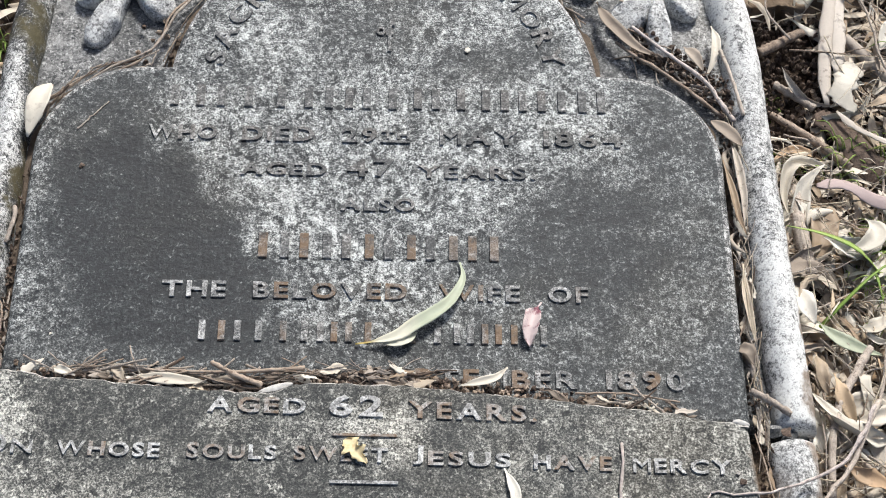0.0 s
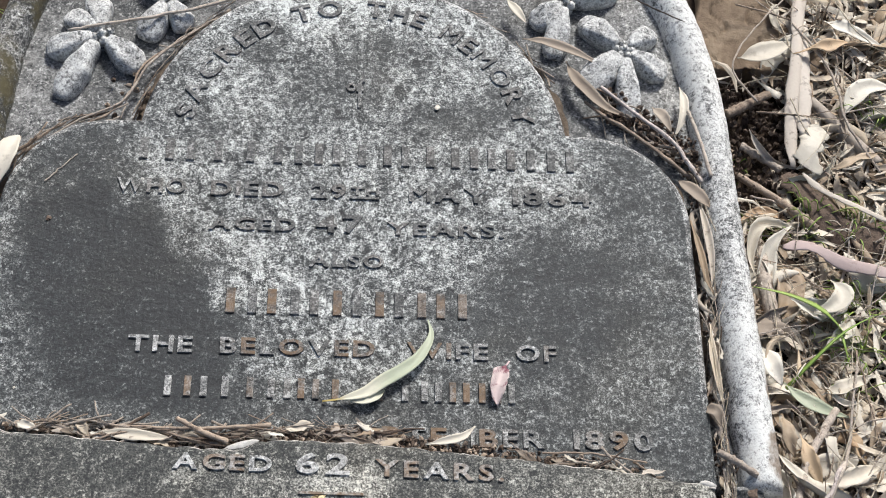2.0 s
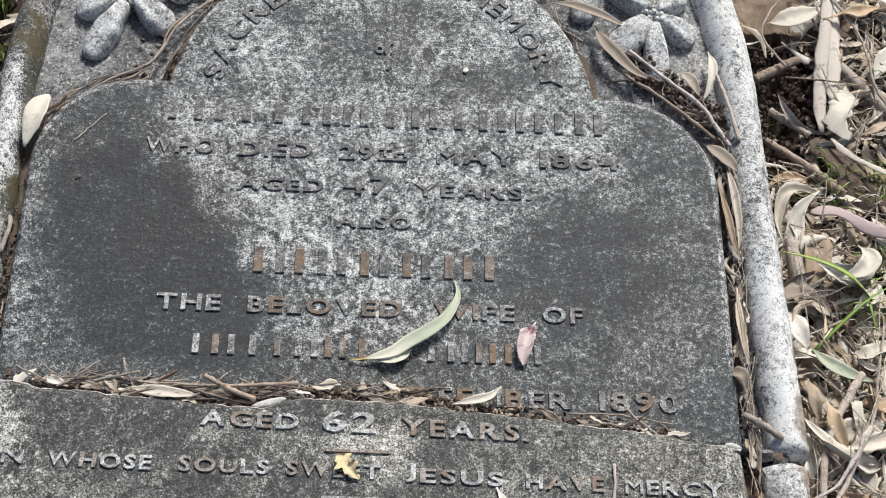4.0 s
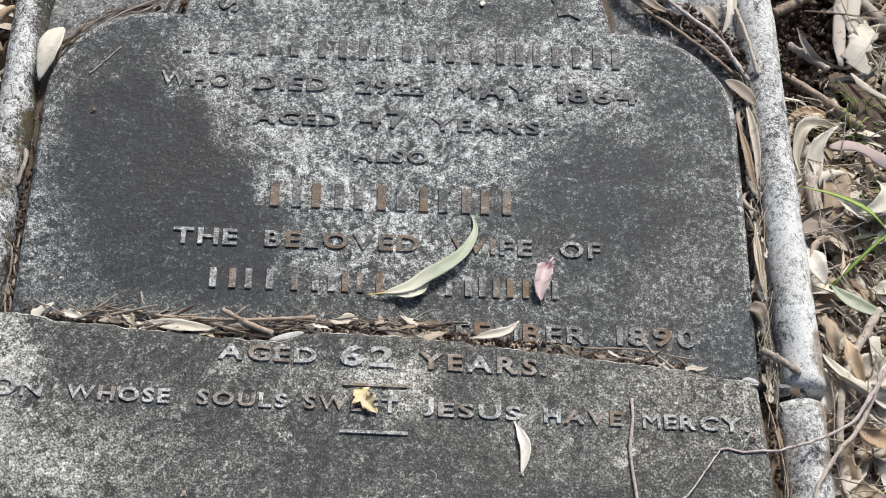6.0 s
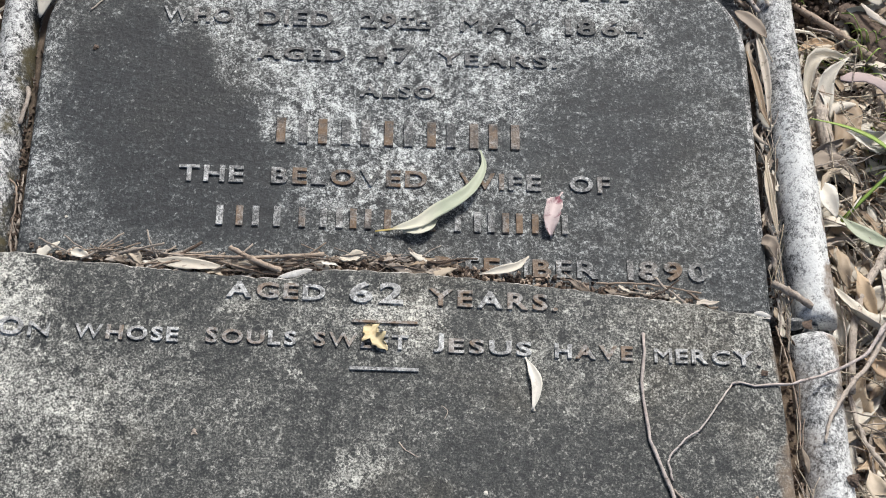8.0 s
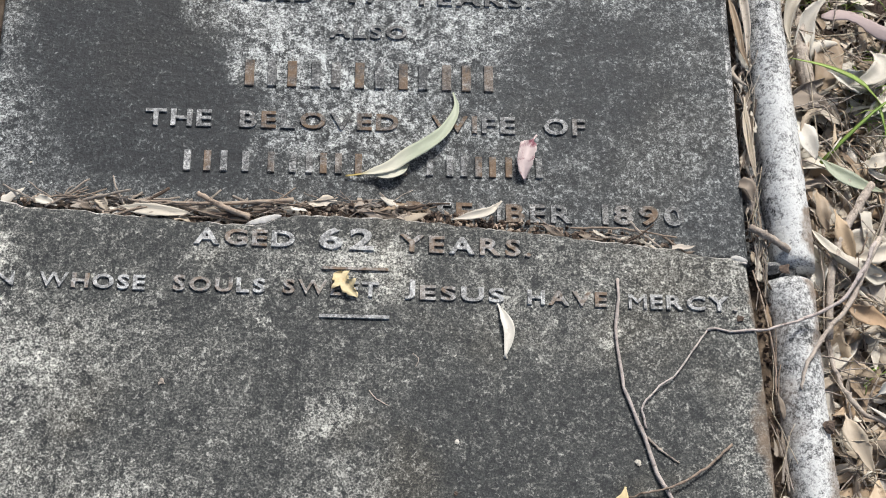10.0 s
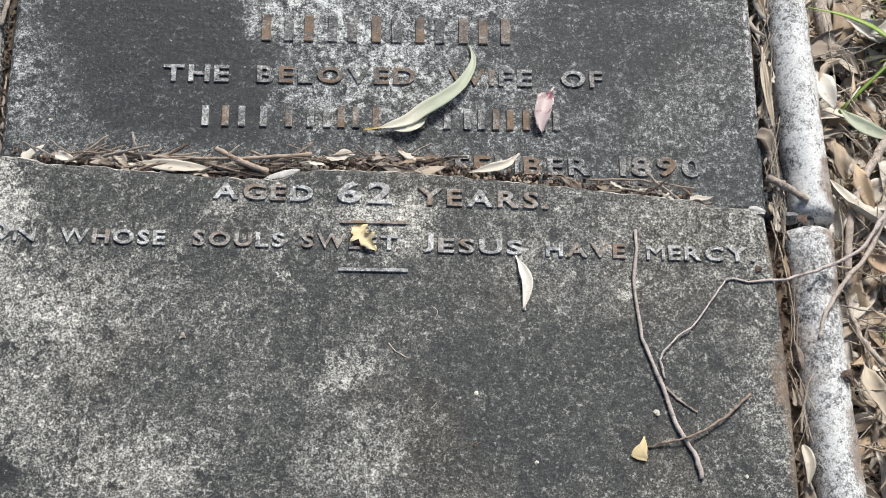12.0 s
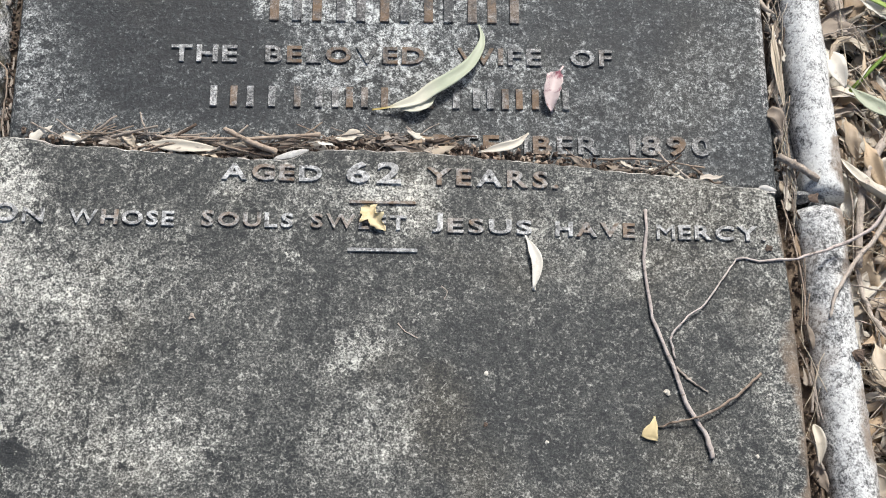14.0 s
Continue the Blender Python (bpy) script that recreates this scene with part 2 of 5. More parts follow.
STONE_BED = weathered_stone("weathered_stone_bed", [(0.10, (0.35, 0.38, 0.1, 0.12, 0, 0.9)), (0.1, (-0.37, 0.33, 0.05, 0.1, 0, 0.9))], 0.50, 0.45, 0.88, 0.36, grades=(0.2, 0.2, 0.2, 0.25, 0.4))
STONE_FLOWER = weathered_stone("weathered_stone_carving", [], 0.80, 0.0, 0.88, 0.5)
s = Mat("broken_stone_edge", 0.9)
fresh = s.noise(38, 5, 0.75)
STONE_FRESH = s.done(s.ramp(fresh, [(0.30, (0.12, 0.115, 0.11)), (0.45, (0.40, 0.38, 0.35)), (0.62, (0.66, 0.64, 0.60))]), fresh, 0.6, 0.003)


s = Mat("chipped_stone", 0.9)
chip = s.noise(120, 5, 0.7)
STONE_CHIP = s.done(s.ramp(chip, [(0.3, (0.30, 0.29, 0.27)), (0.6, (0.60, 0.59, 0.56))]), chip, 0.6, 0.002)


def leaf_material(name, stops, rough=0.55, spot=(0.12, 0.06, 0.03), spots=0.35, at=0.55):
    s = Mat(name, rough, 0.4)
    n, f = s.noise(70, 6, 0.65), s.noise(260, 5, 0.7)
    r = s.math("ADD", s.chance(), s.island())
    v = s.math("FRACT", s.math("MULTIPLY", r, 3.7))
    c = s.ramp(s.math("ADD", s.math("MULTIPLY", v, 0.75), s.math("MULTIPLY", n, 0.3)), stops)
    c = s.mix(s.math("MULTIPLY", s.step(n, at, at + 0.15), spots), c, spot)
    c = s.mix(s.math("MULTIPLY", f, 0.4), c, s.mix(1.0, c, (0.6, 0.58, 0.55), "MULTIPLY"))
    return s.done(c, f, 0.3, 0.0008)


DRY_LEAF = leaf_material("dry_gum_leaf", [(0.0, (0.14, 0.09, 0.055)), (0.22, (0.36, 0.27, 0.18)), (0.5, (0.56, 0.48, 0.37)), (0.9, (0.76, 0.71, 0.61))])
PALE_LEAF = leaf_material("bleached_leaf", [(0.0, (0.52, 0.47, 0.38)), (0.6, (0.68, 0.64, 0.55)), (1.0, (0.80, 0.77, 0.69))], spots=0.3)
GREEN_LEAF = leaf_material("pale_green_leaf", [(0.0, (0.33, 0.37, 0.26)), (1.0, (0.42, 0.45, 0.34))], 0.5, (0.5, 0.45, 0.3), 0.3)
s = Mat("two_toned_gum_leaf", 0.5, 0.4)
n, f = s.noise(60, 5, 0.6), s.noise(260, 5, 0.7)
sep = s.n.new("ShaderNodeSeparateXYZ")
s.l.new(s.co, sep.inputs[0])
tone = s.step(s.math("ADD", sep.outputs[0], s.math("MULTIPLY", s.math("SUBTRACT", n, 0.5), 0.02)), 0.026, 0.050)
tip = s.step(sep.outputs[0], -0.012, 0.004)
TWO_TONED = s.done(s.mix(tip, (0.52, 0.40, 0.14), s.mix(tone, s.mix(n, (0.56, 0.54, 0.42), (0.66, 0.64, 0.52)), s.mix(n, (0.34, 0.38, 0.27), (0.45, 0.48, 0.36)))), f, 0.3, 0.0008)
PINK_LEAF = leaf_material("pink_leaf", [(0.0, (0.60, 0.48, 0.47)), (1.0, (0.76, 0.70, 0.67))], 0.6, (0.20, 0.04, 0.07), 0.9, 0.48)
YELLOW_LEAF = leaf_material("yellow_leaf", [(0.0, (0.64, 0.50, 0.24)), (1.0, (0.72, 0.62, 0.40))], 0.6, (0.5, 0.3, 0.08), 0.4)
MAUVE_BARK = leaf_material("mauve_bark", [(0.0, (0.30, 0.25, 0.20)), (0.5, (0.44, 0.38, 0.32)), (1.0, (0.56, 0.51, 0.44))], 0.8, (0.12, 0.09, 0.07), 0.9)
PINK_BARK = leaf_material("mauve_shed_bark", [(0.0, (0.36, 0.27, 0.26)), (1.0, (0.50, 0.41, 0.39))], 0.75, (0.2, 0.14, 0.12), 0.5)
TAN_LEAF = leaf_material("tan_leaf", [(0.0, (0.40, 0.26, 0.15)), (0.6, (0.55, 0.42, 0.28)), (1.0, (0.66, 0.54, 0.39))], 0.6, (0.16, 0.09, 0.05), 0.6)
BROWN_LEAF = leaf_material("brown_leaf", [(0.0, (0.17, 0.135, 0.10)), (0.6, (0.32, 0.265, 0.21)), (1.0, (0.46, 0.40, 0.33))], 0.65)
GRASS = leaf_material("grass_blade", [(0.0, (0.18, 0.30, 0.05)), (0.7, (0.34, 0.47, 0.12)), (1.0, (0.50, 0.52, 0.20))], 0.5, (0.3, 0.26, 0.1), 0.3)


def twig_material(name, dark, light):
    s = Mat(name, 0.8, 0.25)
    n, f = s.noise(90, 6, 0.7), s.noise(420, 5, 0.75)
    v = s.math("ADD", s.math("MULTIPLY", s.math("ADD", s.chance(), s.island()), 0.30), s.math("MULTIPLY", s.step(n, 0.32, 0.68), 0.35))
    c = s.ramp(s.math("ADD", v, s.math("MULTIPLY", s.step(f, 0.35, 0.65), 0.18)), [(0.1, dark), (0.75, light)])
    scar = s.step(s.math("ADD", s.noise(150, 3, 0.5), s.math("MULTIPLY", f, 0.25)), 0.74, 0.80, 0.0, 0.7)
    c = s.mix(scar, c, s.mix(1.0, c, (0.30, 0.27, 0.25), "MULTIPLY"))
    return s.done(c, s.math("ADD", f, n), 0.8, 0.0016)


TWIG = twig_material("dry_twig", (0.13, 0.09, 0.065), (0.46, 0.37, 0.29))
TWIG_GREY = twig_material("grey_twig", (0.20, 0.165, 0.135), (0.60, 0.52, 0.44))
SHED_BARK = leaf_material("shed_bark", [(0.0, (0.30, 0.25, 0.21)), (0.5, (0.54, 0.48, 0.41)), (1.0, (0.74, 0.68, 0.60))], 0.75, (0.16, 0.12, 0.095), 0.7)
TWIG_PALE = twig_material("pale_mauve_twig", (0.30, 0.25, 0.225), (0.70, 0.62, 0.57))
STRAW = twig_material("dry_straw", (0.34, 0.27, 0.18), (0.72, 0.64, 0.50))
TWIG_DARK = twig_material("dark_twig", (0.040, 0.030, 0.025), (0.15, 0.11, 0.085))

s = Mat("leaf_mould", 0.95, 0.2)
n, f = s.noise(30, 6, 0.7), s.noise(140, 6, 0.75)
SOIL = s.done(s.ramp(s.math("ADD", s.math("MULTIPLY", n, 0.5), s.math("MULTIPLY", f, 0.5)), [(0.3, (0.025, 0.017, 0.012)), (0.55, (0.07, 0.05, 0.036)), (0.75, (0.19, 0.14, 0.10))]), f, 0.8, 0.006)
s = Mat("gutter_silt", 0.95, 0.2)
n, f = s.noise(40, 6, 0.7), s.noise(190, 6, 0.75)
SILT = s.done(s.ramp(s.math("ADD", s.math("MULTIPLY", n, 0.5), s.math("MULTIPLY", f, 0.5)), [(0.3, (0.065, 0.052, 0.040)), (0.55, (0.16, 0.125, 0.095)), (0.75, (0.30, 0.245, 0.19))]), f, 0.8, 0.004)
s = Mat("gutter_sand", 0.95, 0.2)
n, f = s.noise(40, 6, 0.7), s.noise(190, 6, 0.75)
SAND = s.done(s.ramp(s.math("ADD", s.math("MULTIPLY", n, 0.5), s.math("MULTIPLY", f, 0.5)), [(0.3, (0.10, 0.075, 0.055)), (0.55, (0.23, 0.175, 0.125)), (0.75, (0.40, 0.32, 0.24))]), f, 0.8, 0.004)
s = Mat("brown_sandstone", 0.9, 0.25)
n, f = s.noise(9, 6, 0.65, 1.2), s.noise(90, 6, 0.7)
SANDSTONE = s.done(s.ramp(s.math("ADD", s.math("MULTIPLY", n, 0.6), s.math("MULTIPLY", f, 0.4)), [(0.3, (0.09, 0.065, 0.045)), (0.5, (0.20, 0.15, 0.105)), (0.7, (0.33, 0.265, 0.19))]), s.math("ADD", n, s.math("MULTIPLY", f, 0.5)), 0.7, 0.006)

# ---- building helpers ----


def part(name, bm, material, parent=None, label="", smooth=False):
    me = bpy.data.meshes.new(name)
    bmesh.ops.recalc_face_normals(bm, faces=bm.faces)
    bm.to_mesh(me)
    bm.free()
    me.materials.append(material)
    if smooth:
        for p in me.polygons:
            p.use_smooth = True
    ob = new(name, me)
    ob.parent = parent
    if label:
        ob["label"] = label
    return ob


def thing(name, label, category, group="", at=(0, 0, 0)):
    ob = new(name)
    ob.location = at
    ob.empty_display_size = 0.05
    return tagged(ob, label, category, group)


def inset(pts, d, jag=(0, 0, 0)):
    """The closed outline (anticlockwise), moved inwards by d. jag: the stretch of a broken edge, and the way it goes."""
    out, n = [], len(pts)
    for i in range(n):
        if jag[0] <= i < jag[1]:
            x = min(EDGE - d, max(-EDGE - d, pts[i][0])) if abs(pts[i][0]) > EDGE - d and jag[2] > 0 else pts[i][0]
            out.append((max(x, -EDGE + d) if jag[2] > 0 else (min(x, 0.387 - d)), pts[i][1] + jag[2] * d * 0.6))
            continue
        a, b, c = Vector(pts[i - 1]), Vector(pts[i]), Vector(pts[(i + 1) % n])
        t = (c - b).normalized() + (b - a).normalized()
        t = t.normalized() if t.length > 1e-6 else (c - b).normalized()
        out.append((b.x - t.y * d, b.y + t.x * d))
    return out


def stacked(rings, cap=True):
    """A closed body from rings of (outline, z), bottom to top. z may be a function of x, y."""
    bm = bmesh.new()
    rows = [[bm.verts.new((x, y, z(x, y) if callable(z) else z)) for x, y in pts] for pts, z in rings]
    n = len(rows[0])
    for lo, hi in zip(rows, rows[1:]):
        for i in range(n):
            bm.faces.new((lo[i], lo[(i + 1) % n], hi[(i + 1) % n], hi[i]))
    if cap:
        bm.faces.new(rows[0][::-1])
        bm.faces.new(rows[-1])
    return bm


def rough(v, scale, amount, seed=0.0):
    return noise.noise(Vector((v * scale, seed, 0.37))) * amount


# the break across the stone, and the outlines of its parts
CRACK_X = [-0.46, -0.396, -0.368, -0.339, -0.283, -0.226, -0.169, -0.124, -0.090, -0.044, 0.030, 0.087, 0.145, 0.202, 0.259, 0.317, 0.345, 0.386, 0.48]
CRACK_Y = [-0.146, -0.1426, -0.141, -0.1493, -0.1524, -0.1567, -0.1616, -0.163, -0.154, -0.152, -0.1536, -0.1585, -0.1641, -0.169, -0.1746, -0.181, -0.1886, -0.1905, -0.195]


def crack(x, seed=0.0):
    return float(np.interp(x, CRACK_X, CRACK_Y)) + rough(x, 60, 0.0022, seed) + rough(x, 190, 0.0012, seed + 3)


def arc(cx, cy, r, a0, a1, n):
    return [(cx + r * math.cos(radians(a0 + (a1 - a0) * i / n)), cy + r * math.sin(radians(a0 + (a1 - a0) * i / n))) for i in range(n + 1)]


ARCH = (0.0035, 0.227, 0.2515)
EDGE = 0.3935
N = 150
XS = [-EDGE + 2 * EDGE * i / N for i in range(N + 1)]


def panel_outline():
    bottom = [(x, crack(x, 5.0) + 0.0015) for x in XS]
    right = [(EDGE, y) for y in (-0.10, 0.0, 0.09)] + arc(0.2735, 0.135, 0.12, 0, 82, 14)
    a = math.degrees(math.asin((0.2545 - ARCH[1]) / ARCH[2]))
    top = arc(*ARCH, a, 180 - a, 60)
    left = arc(-0.2735, 0.135, 0.12, 98, 180, 14) + [(-EDGE, y) for y in (0.09, 0.0, -0.10)]
    return bottom + right + top + left


def low_outline():
    top = [(x, crack(x, 5.0)) for x in [0.387 - 0.815 * i / N for i in range(N + 1)]]
    side = [(0.398, -1.0), (0.398, -0.6), (0.3978, -0.40), (0.396, -0.33), (0.3925, -0.26), (0.389, -0.215)]
    return [(-0.428, -1.0)] + side + top


def rim_x(y, a, top=0.546, p=2.5):
    d = max(0.0, y - 0.2) / top
    return a * max(0.0, 1 - d ** p) ** (1 / p)


def rim_path(side, a, y0, y1, n):
    return [(side * rim_x(y, a), y) for y in [y0 + (y1 - y0) * i / n for i in range(n + 1)]]


# ---- the ground ----
def ground_height(x, y):
    return -0.075 + 0.012 * noise.noise(Vector((x * 5, y * 5, 0))) + 0.006 * noise.noise(Vector((x * 19, y * 19, 4)))


def build_ground():
    bm = bmesh.new()
    ax = [-400, -60, -12, -4, -2] + [-1.4 + 0.04 * i for i in range(71)] + [2, 4, 12, 60, 400]
    rows = [[bm.verts.new((x, y, ground_height(x, y) if max(abs(x), abs(y)) < 1.5 else -0.075)) for x in ax] for y in ax]
    for a, b in zip(rows, rows[1:]):
        for i in range(len(ax) - 1):
            bm.faces.new((a[i], a[i + 1], b[i + 1], b[i]))
    ob = part("ground", bm, SOIL, smooth=True)
    if ob.data.polygons[0].normal.z < 0:
        ob.data.flip_normals()
    return tagged(ob, "dark leaf mould and soil under the litter", "ground", kind="structure")


build_ground()

# ---- the fallen headstone, upper piece ----
upper = thing("headstone", "upper piece of a broken grey headstone, lichen-spotted, lying flat", "headstone", "pieces of the headstone", (0, 0, -0.09))


def under(ob, parent):
    """Keeps ob where it is in the world under a parent that stands elsewhere."""
    at = Vector((0, 0, 0))
    p = parent
    while p is not None:
        at += Vector(p.location)
        p = p.parent
    ob.parent = parent
    ob.location = Vector(ob.location) - at
    return ob


def add(name, bm, material, parent, label="", smooth=False):
    return under(part(name, bm, material, None, label, smooth), parent)


def body_outline(y_low):
    right = rim_path(1, 0.4545, -0.18, 0.74, 40)
    left = rim_path(-1, 0.4445, 0.74, -0.14, 40)
    bottom = [(x, crack(x, 5.0) + y_low) for x in [-0.44 + 0.89 * i / 60 for i in range(61)]]
    return bottom + right + left


bo = body_outline(0.004)
add("body", stacked([(bo, -0.09), (bo, -0.03), (inset(bo, 0.004), -0.026)]), STONE_BED, upper)
po = panel_outline()
PJ = (0, N + 1, 1)
panel = add("panel", stacked([(po, -0.03), (po, -0.009), (inset(po, 0.002, PJ), -0.004), (inset(po, 0.0055, PJ), -0.001), (inset(po, 0.009, PJ), 0.0)]), STONE_UP, upper, "raised round-shouldered panel, dark with pale lichen")
# sunlight painted along the rounded edge: paler stone on the shoulders and the sunny side
panel.data.materials.append(STONE_EDGE_LIT)
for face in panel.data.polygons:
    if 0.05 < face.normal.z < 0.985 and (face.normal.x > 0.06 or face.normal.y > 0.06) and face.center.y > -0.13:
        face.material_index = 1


def rim(name, path, parent, label, width=0.042, top=0.004, low=-0.06, flip=1, material=None):
    """A half-round moulding along the path of its outer edge; its width lies towards the stone."""
    bm = bmesh.new()
    prof = [(0.0, low), (0.0005, -0.020), (0.003, -0.010), (0.009, -0.002), (0.017, top), (0.026, top + 0.0005), (0.034, -0.003), (0.039, -0.010), (0.042, -0.020), (0.043, low)]
    prof = [(u * width / 0.042, z) for u, z in prof]
    rows = []
    for i, (x, y) in enumerate(path):
        a, b = Vector(path[max(0, i - 1)]), Vector(path[min(len(path) - 1, i + 1)])
        t = (b - a).normalized()
        nx, ny = -t.y * flip, t.x * flip
        k = 1 + rough(y, 30, 0.05, x)
        ends = min(i, len(path) - 1 - i)
        dz = -0.004 if ends == 0 else 0.0
        rows.append([bm.verts.new((x + nx * u * k + rough(y, 70, 0.0012, u * 90), y + ny * u * k, z + (dz if z > -0.03 else 0) + rough(y, 45, 0.0012, u * 60))) for u, z in prof])
    for a, b in zip(rows, rows[1:]):
        for i in range(len(prof) - 1):
            bm.faces.new((a[i], a[i + 1], b[i + 1], b[i]))
        bm.faces.new((a[-1], a[0], b[0], b[-1]))
    bm.faces.new(rows[0]), bm.faces.new(rows[-1])
    return add(name, bm, material or STONE_RIM, parent, label, True)


rim("moulding", [(x + 0.012 * min(1.0, max(0.0, (0.2 - y) / 0.38)), y) for x, y in rim_path(1, 0.4565, -0.188, 0.742, 120)], upper, "rounded pale grey stone moulding", width=0.047)
rim("moulding", rim_path(-1, 0.4465, -0.138, 0.742, 110), upper, "rounded mossy stone moulding", flip=-1, material=STONE_MOSS)

# ---- lower piece ----
lower = thing("headstone", "lower piece of a broken grey headstone, raised at the break", "headstone", "pieces of the headstone", (0, 0, -0.09))
lo = low_outline()
LOW_Z = 0.015
LJ = (7, N + 8, -1)
lb = [(-0.445, -1.0), (0.50, -1.0), (0.455, -0.23), (0.452, -0.205)] + [(x, crack(x, 5.0) - 0.004) for x in [0.44 - 0.885 * i / 60 for i in range(61)]]
add("body", stacked([(lb, -0.09), (lb, -0.034), (inset(lb, 0.004), -0.03)]), STONE_BED, lower)
low_panel = add("panel", stacked([(lo, -0.034), (inset(lo, 0.0005, LJ), 0.006), (inset(lo, 0.002, LJ), 0.011), (inset(lo, 0.005, LJ), 0.014), (inset(lo, 0.011, LJ), LOW_Z)]), STONE_LOW, lower, "dark lichened panel with a broken edge")
# pale bruised lip along the break
bm = bmesh.new()
lip = []
for i in range(221):
    x = 0.386 - 0.80 * i / 220
    y = crack(x, 5.0)
    w = 0.0042 * max(0, noise.noise(Vector((x * 34, 1.7, 0))) + 0.22)
    if -0.128 < x < -0.088:
        w += 0.006 * math.sin((x + 0.128) / 0.04 * math.pi)
    if x > 0.372:
        w += 0.005
    zc = 0.0112 + 0.0042 * min(1.0, w / 0.0035)
    lip.append([bm.verts.new(p) for p in ((x, y + 0.0008, -0.006), (x, y + 0.0006, 0.0066), (x, y - 0.0009, 0.0113), (x, y - 0.0011 - w, zc), (x, y - 0.0016 - w, 0.009), (x, y - 0.003, -0.006))])
for a, b in zip(lip, lip[1:]):
    for k in range(6):
        bm.faces.new((a[k], a[(k + 1) % 6], b[(k + 1) % 6], b[k]))
bm.faces.new(lip[0]), bm.faces.new(lip[-1])
add("broken_edge", bm, STONE_FRESH, lower, "pale bruised edge along the break")
for cx, cy, rx, ry, tz in ((0.379, -0.1915, 0.0085, 0.0042, -0.25), (-0.106, -0.1605, 0.019, 0.0052, 0.32)):
    bm = bmesh.new()
    bmesh.ops.create_icosphere(bm, subdivisions=3, radius=1)
    for v in bm.verts:
        k = 1 + 0.35 * noise.noise(v.co * 1.6 + Vector((cx * 30, 0, 0)))
        v.co = (v.co.x * rx * k, v.co.y * ry * k, v.co.z * 0.0042)
    bmesh.ops.rotate(bm, verts=bm.verts, matrix=Matrix.Rotation(tz, 3, "Z"))
    bmesh.ops.translate(bm, verts=bm.verts, vec=(cx, cy, 0.0110))
    add("chipped_edge", bm, STONE_CHIP, lower, "fresh pale chip on the broken edge", True)
rim("moulding", [(0.4585 + 0.05 * max(0, -0.205 - y) + 0.006 * max(0, 1 - (-0.205 - y) / 0.15), y) for y in [-1.0 + 0.797 * i / 90 for i in range(91)]], lower, "rounded pale grey stone moulding, broken end", width=0.051)

# silt in the gutters beside the panels
def silt(line, wide, label, material):
    bm, rows = bmesh.new(), []
    for k, ((x, y), (u, v)) in enumerate(zip(line, wide)):
        rows.append([bm.verts.new((x + (u - x) * i / 5, y + (v - y) * i / 5, (-0.0215 if i == 0 else -0.0235 if i < 4 else -0.0270) + 0.0022 * noise.noise(Vector((i * 0.9, x * 60, y * 60))))) for i in range(6)])
    for a, b in zip(rows, rows[1:]):
        for i in range(5):
            bm.faces.new((a[i], a[i + 1], b[i + 1], b[i]))
    rest = bmesh.ops.extrude_face_region(bm, geom=bm.faces[:])
    bmesh.ops.translate(bm, verts=[v for v in rest["geom"] if isinstance(v, bmesh.types.BMVert)], vec=(0, 0, -0.006))
    return tagged(part("silt", bm, material, smooth=True), label, "silt", kind="stuff")


def dense(pts, step=0.006):
    out = []
    for (x, y), (u, v) in zip(pts, pts[1:]):
        n = max(1, int(math.hypot(u - x, v - y) / step))
        out += [(x + (u - x) * i / n, y + (v - y) * i / n) for i in range(n)]
    return out + [pts[-1]]


edge_line = dense(po[N + 1:])
wide_line = []
for k, (x, y) in enumerate(edge_line):
    (a, b), (c, d) = edge_line[max(0, k - 2)], edge_line[min(len(edge_line) - 1, k + 2)]
    ln = max(1e-6, math.hypot(c - a, d - b))
    w = 0.015 + 0.007 * noise.noise(Vector((x * 40, y * 40, 0)))
    wide_line.append((x + (d - b) / ln * w, y - (c - a) / ln * w))
silt(edge_line, wide_line, "brown silt in the gutter round the raised panel", SILT)
low_line = [(0.39 + 0.008 * min(1, (-0.2 - y) / 0.2), y) for y in [-0.2 - 0.8 * i / 130 for i in range(131)]]
silt(low_line, [(x + 0.028, y) for x, y in low_line], "sandy brown silt in the gutter beside the lower panel", SAND)

# ---- lettering ----
GLYPHS = {}


def glyph(ch, bold=0.020):
    """The mesh of one raised letter, 1 high and as wide as it is, from its lower left corner, and its width."""
    if ch not in GLYPHS:
        cu = bpy.data.curves.new("letter", "FONT")
        cu.body, cu.size, cu.extrude, cu.offset, cu.bevel_depth, cu.resolution_u = ch, 1.0, 0.054, 0.0 if ch in "MNW" else bold, 0.007, 3
        ob = new("letter", cu)
        me = bpy.data.meshes.new_from_object(ob.evaluated_get(bpy.context.evaluated_depsgraph_get()))
        bpy.data.objects.remove(ob)
        co = np.array([v.co[:] for v in me.vertices])
        lo_, hi_ = co.min(0), co.max(0)
        tall = 0.78 if ch not in ".," else 0.78
        for v in me.vertices:
            v.co = ((v.co.x - lo_[0]) / tall, (v.co.y - (lo_[1] if ch not in "," else 0)) / tall if ch in ".," else (v.co.y - lo_[1]) / (hi_[1] - lo_[1]), v.co.z)
        me.materials.clear()
        me.materials.append(LETTER)
        GLYPHS[ch] = me, (hi_[0] - lo_[0]) / tall
    return GLYPHS[ch]


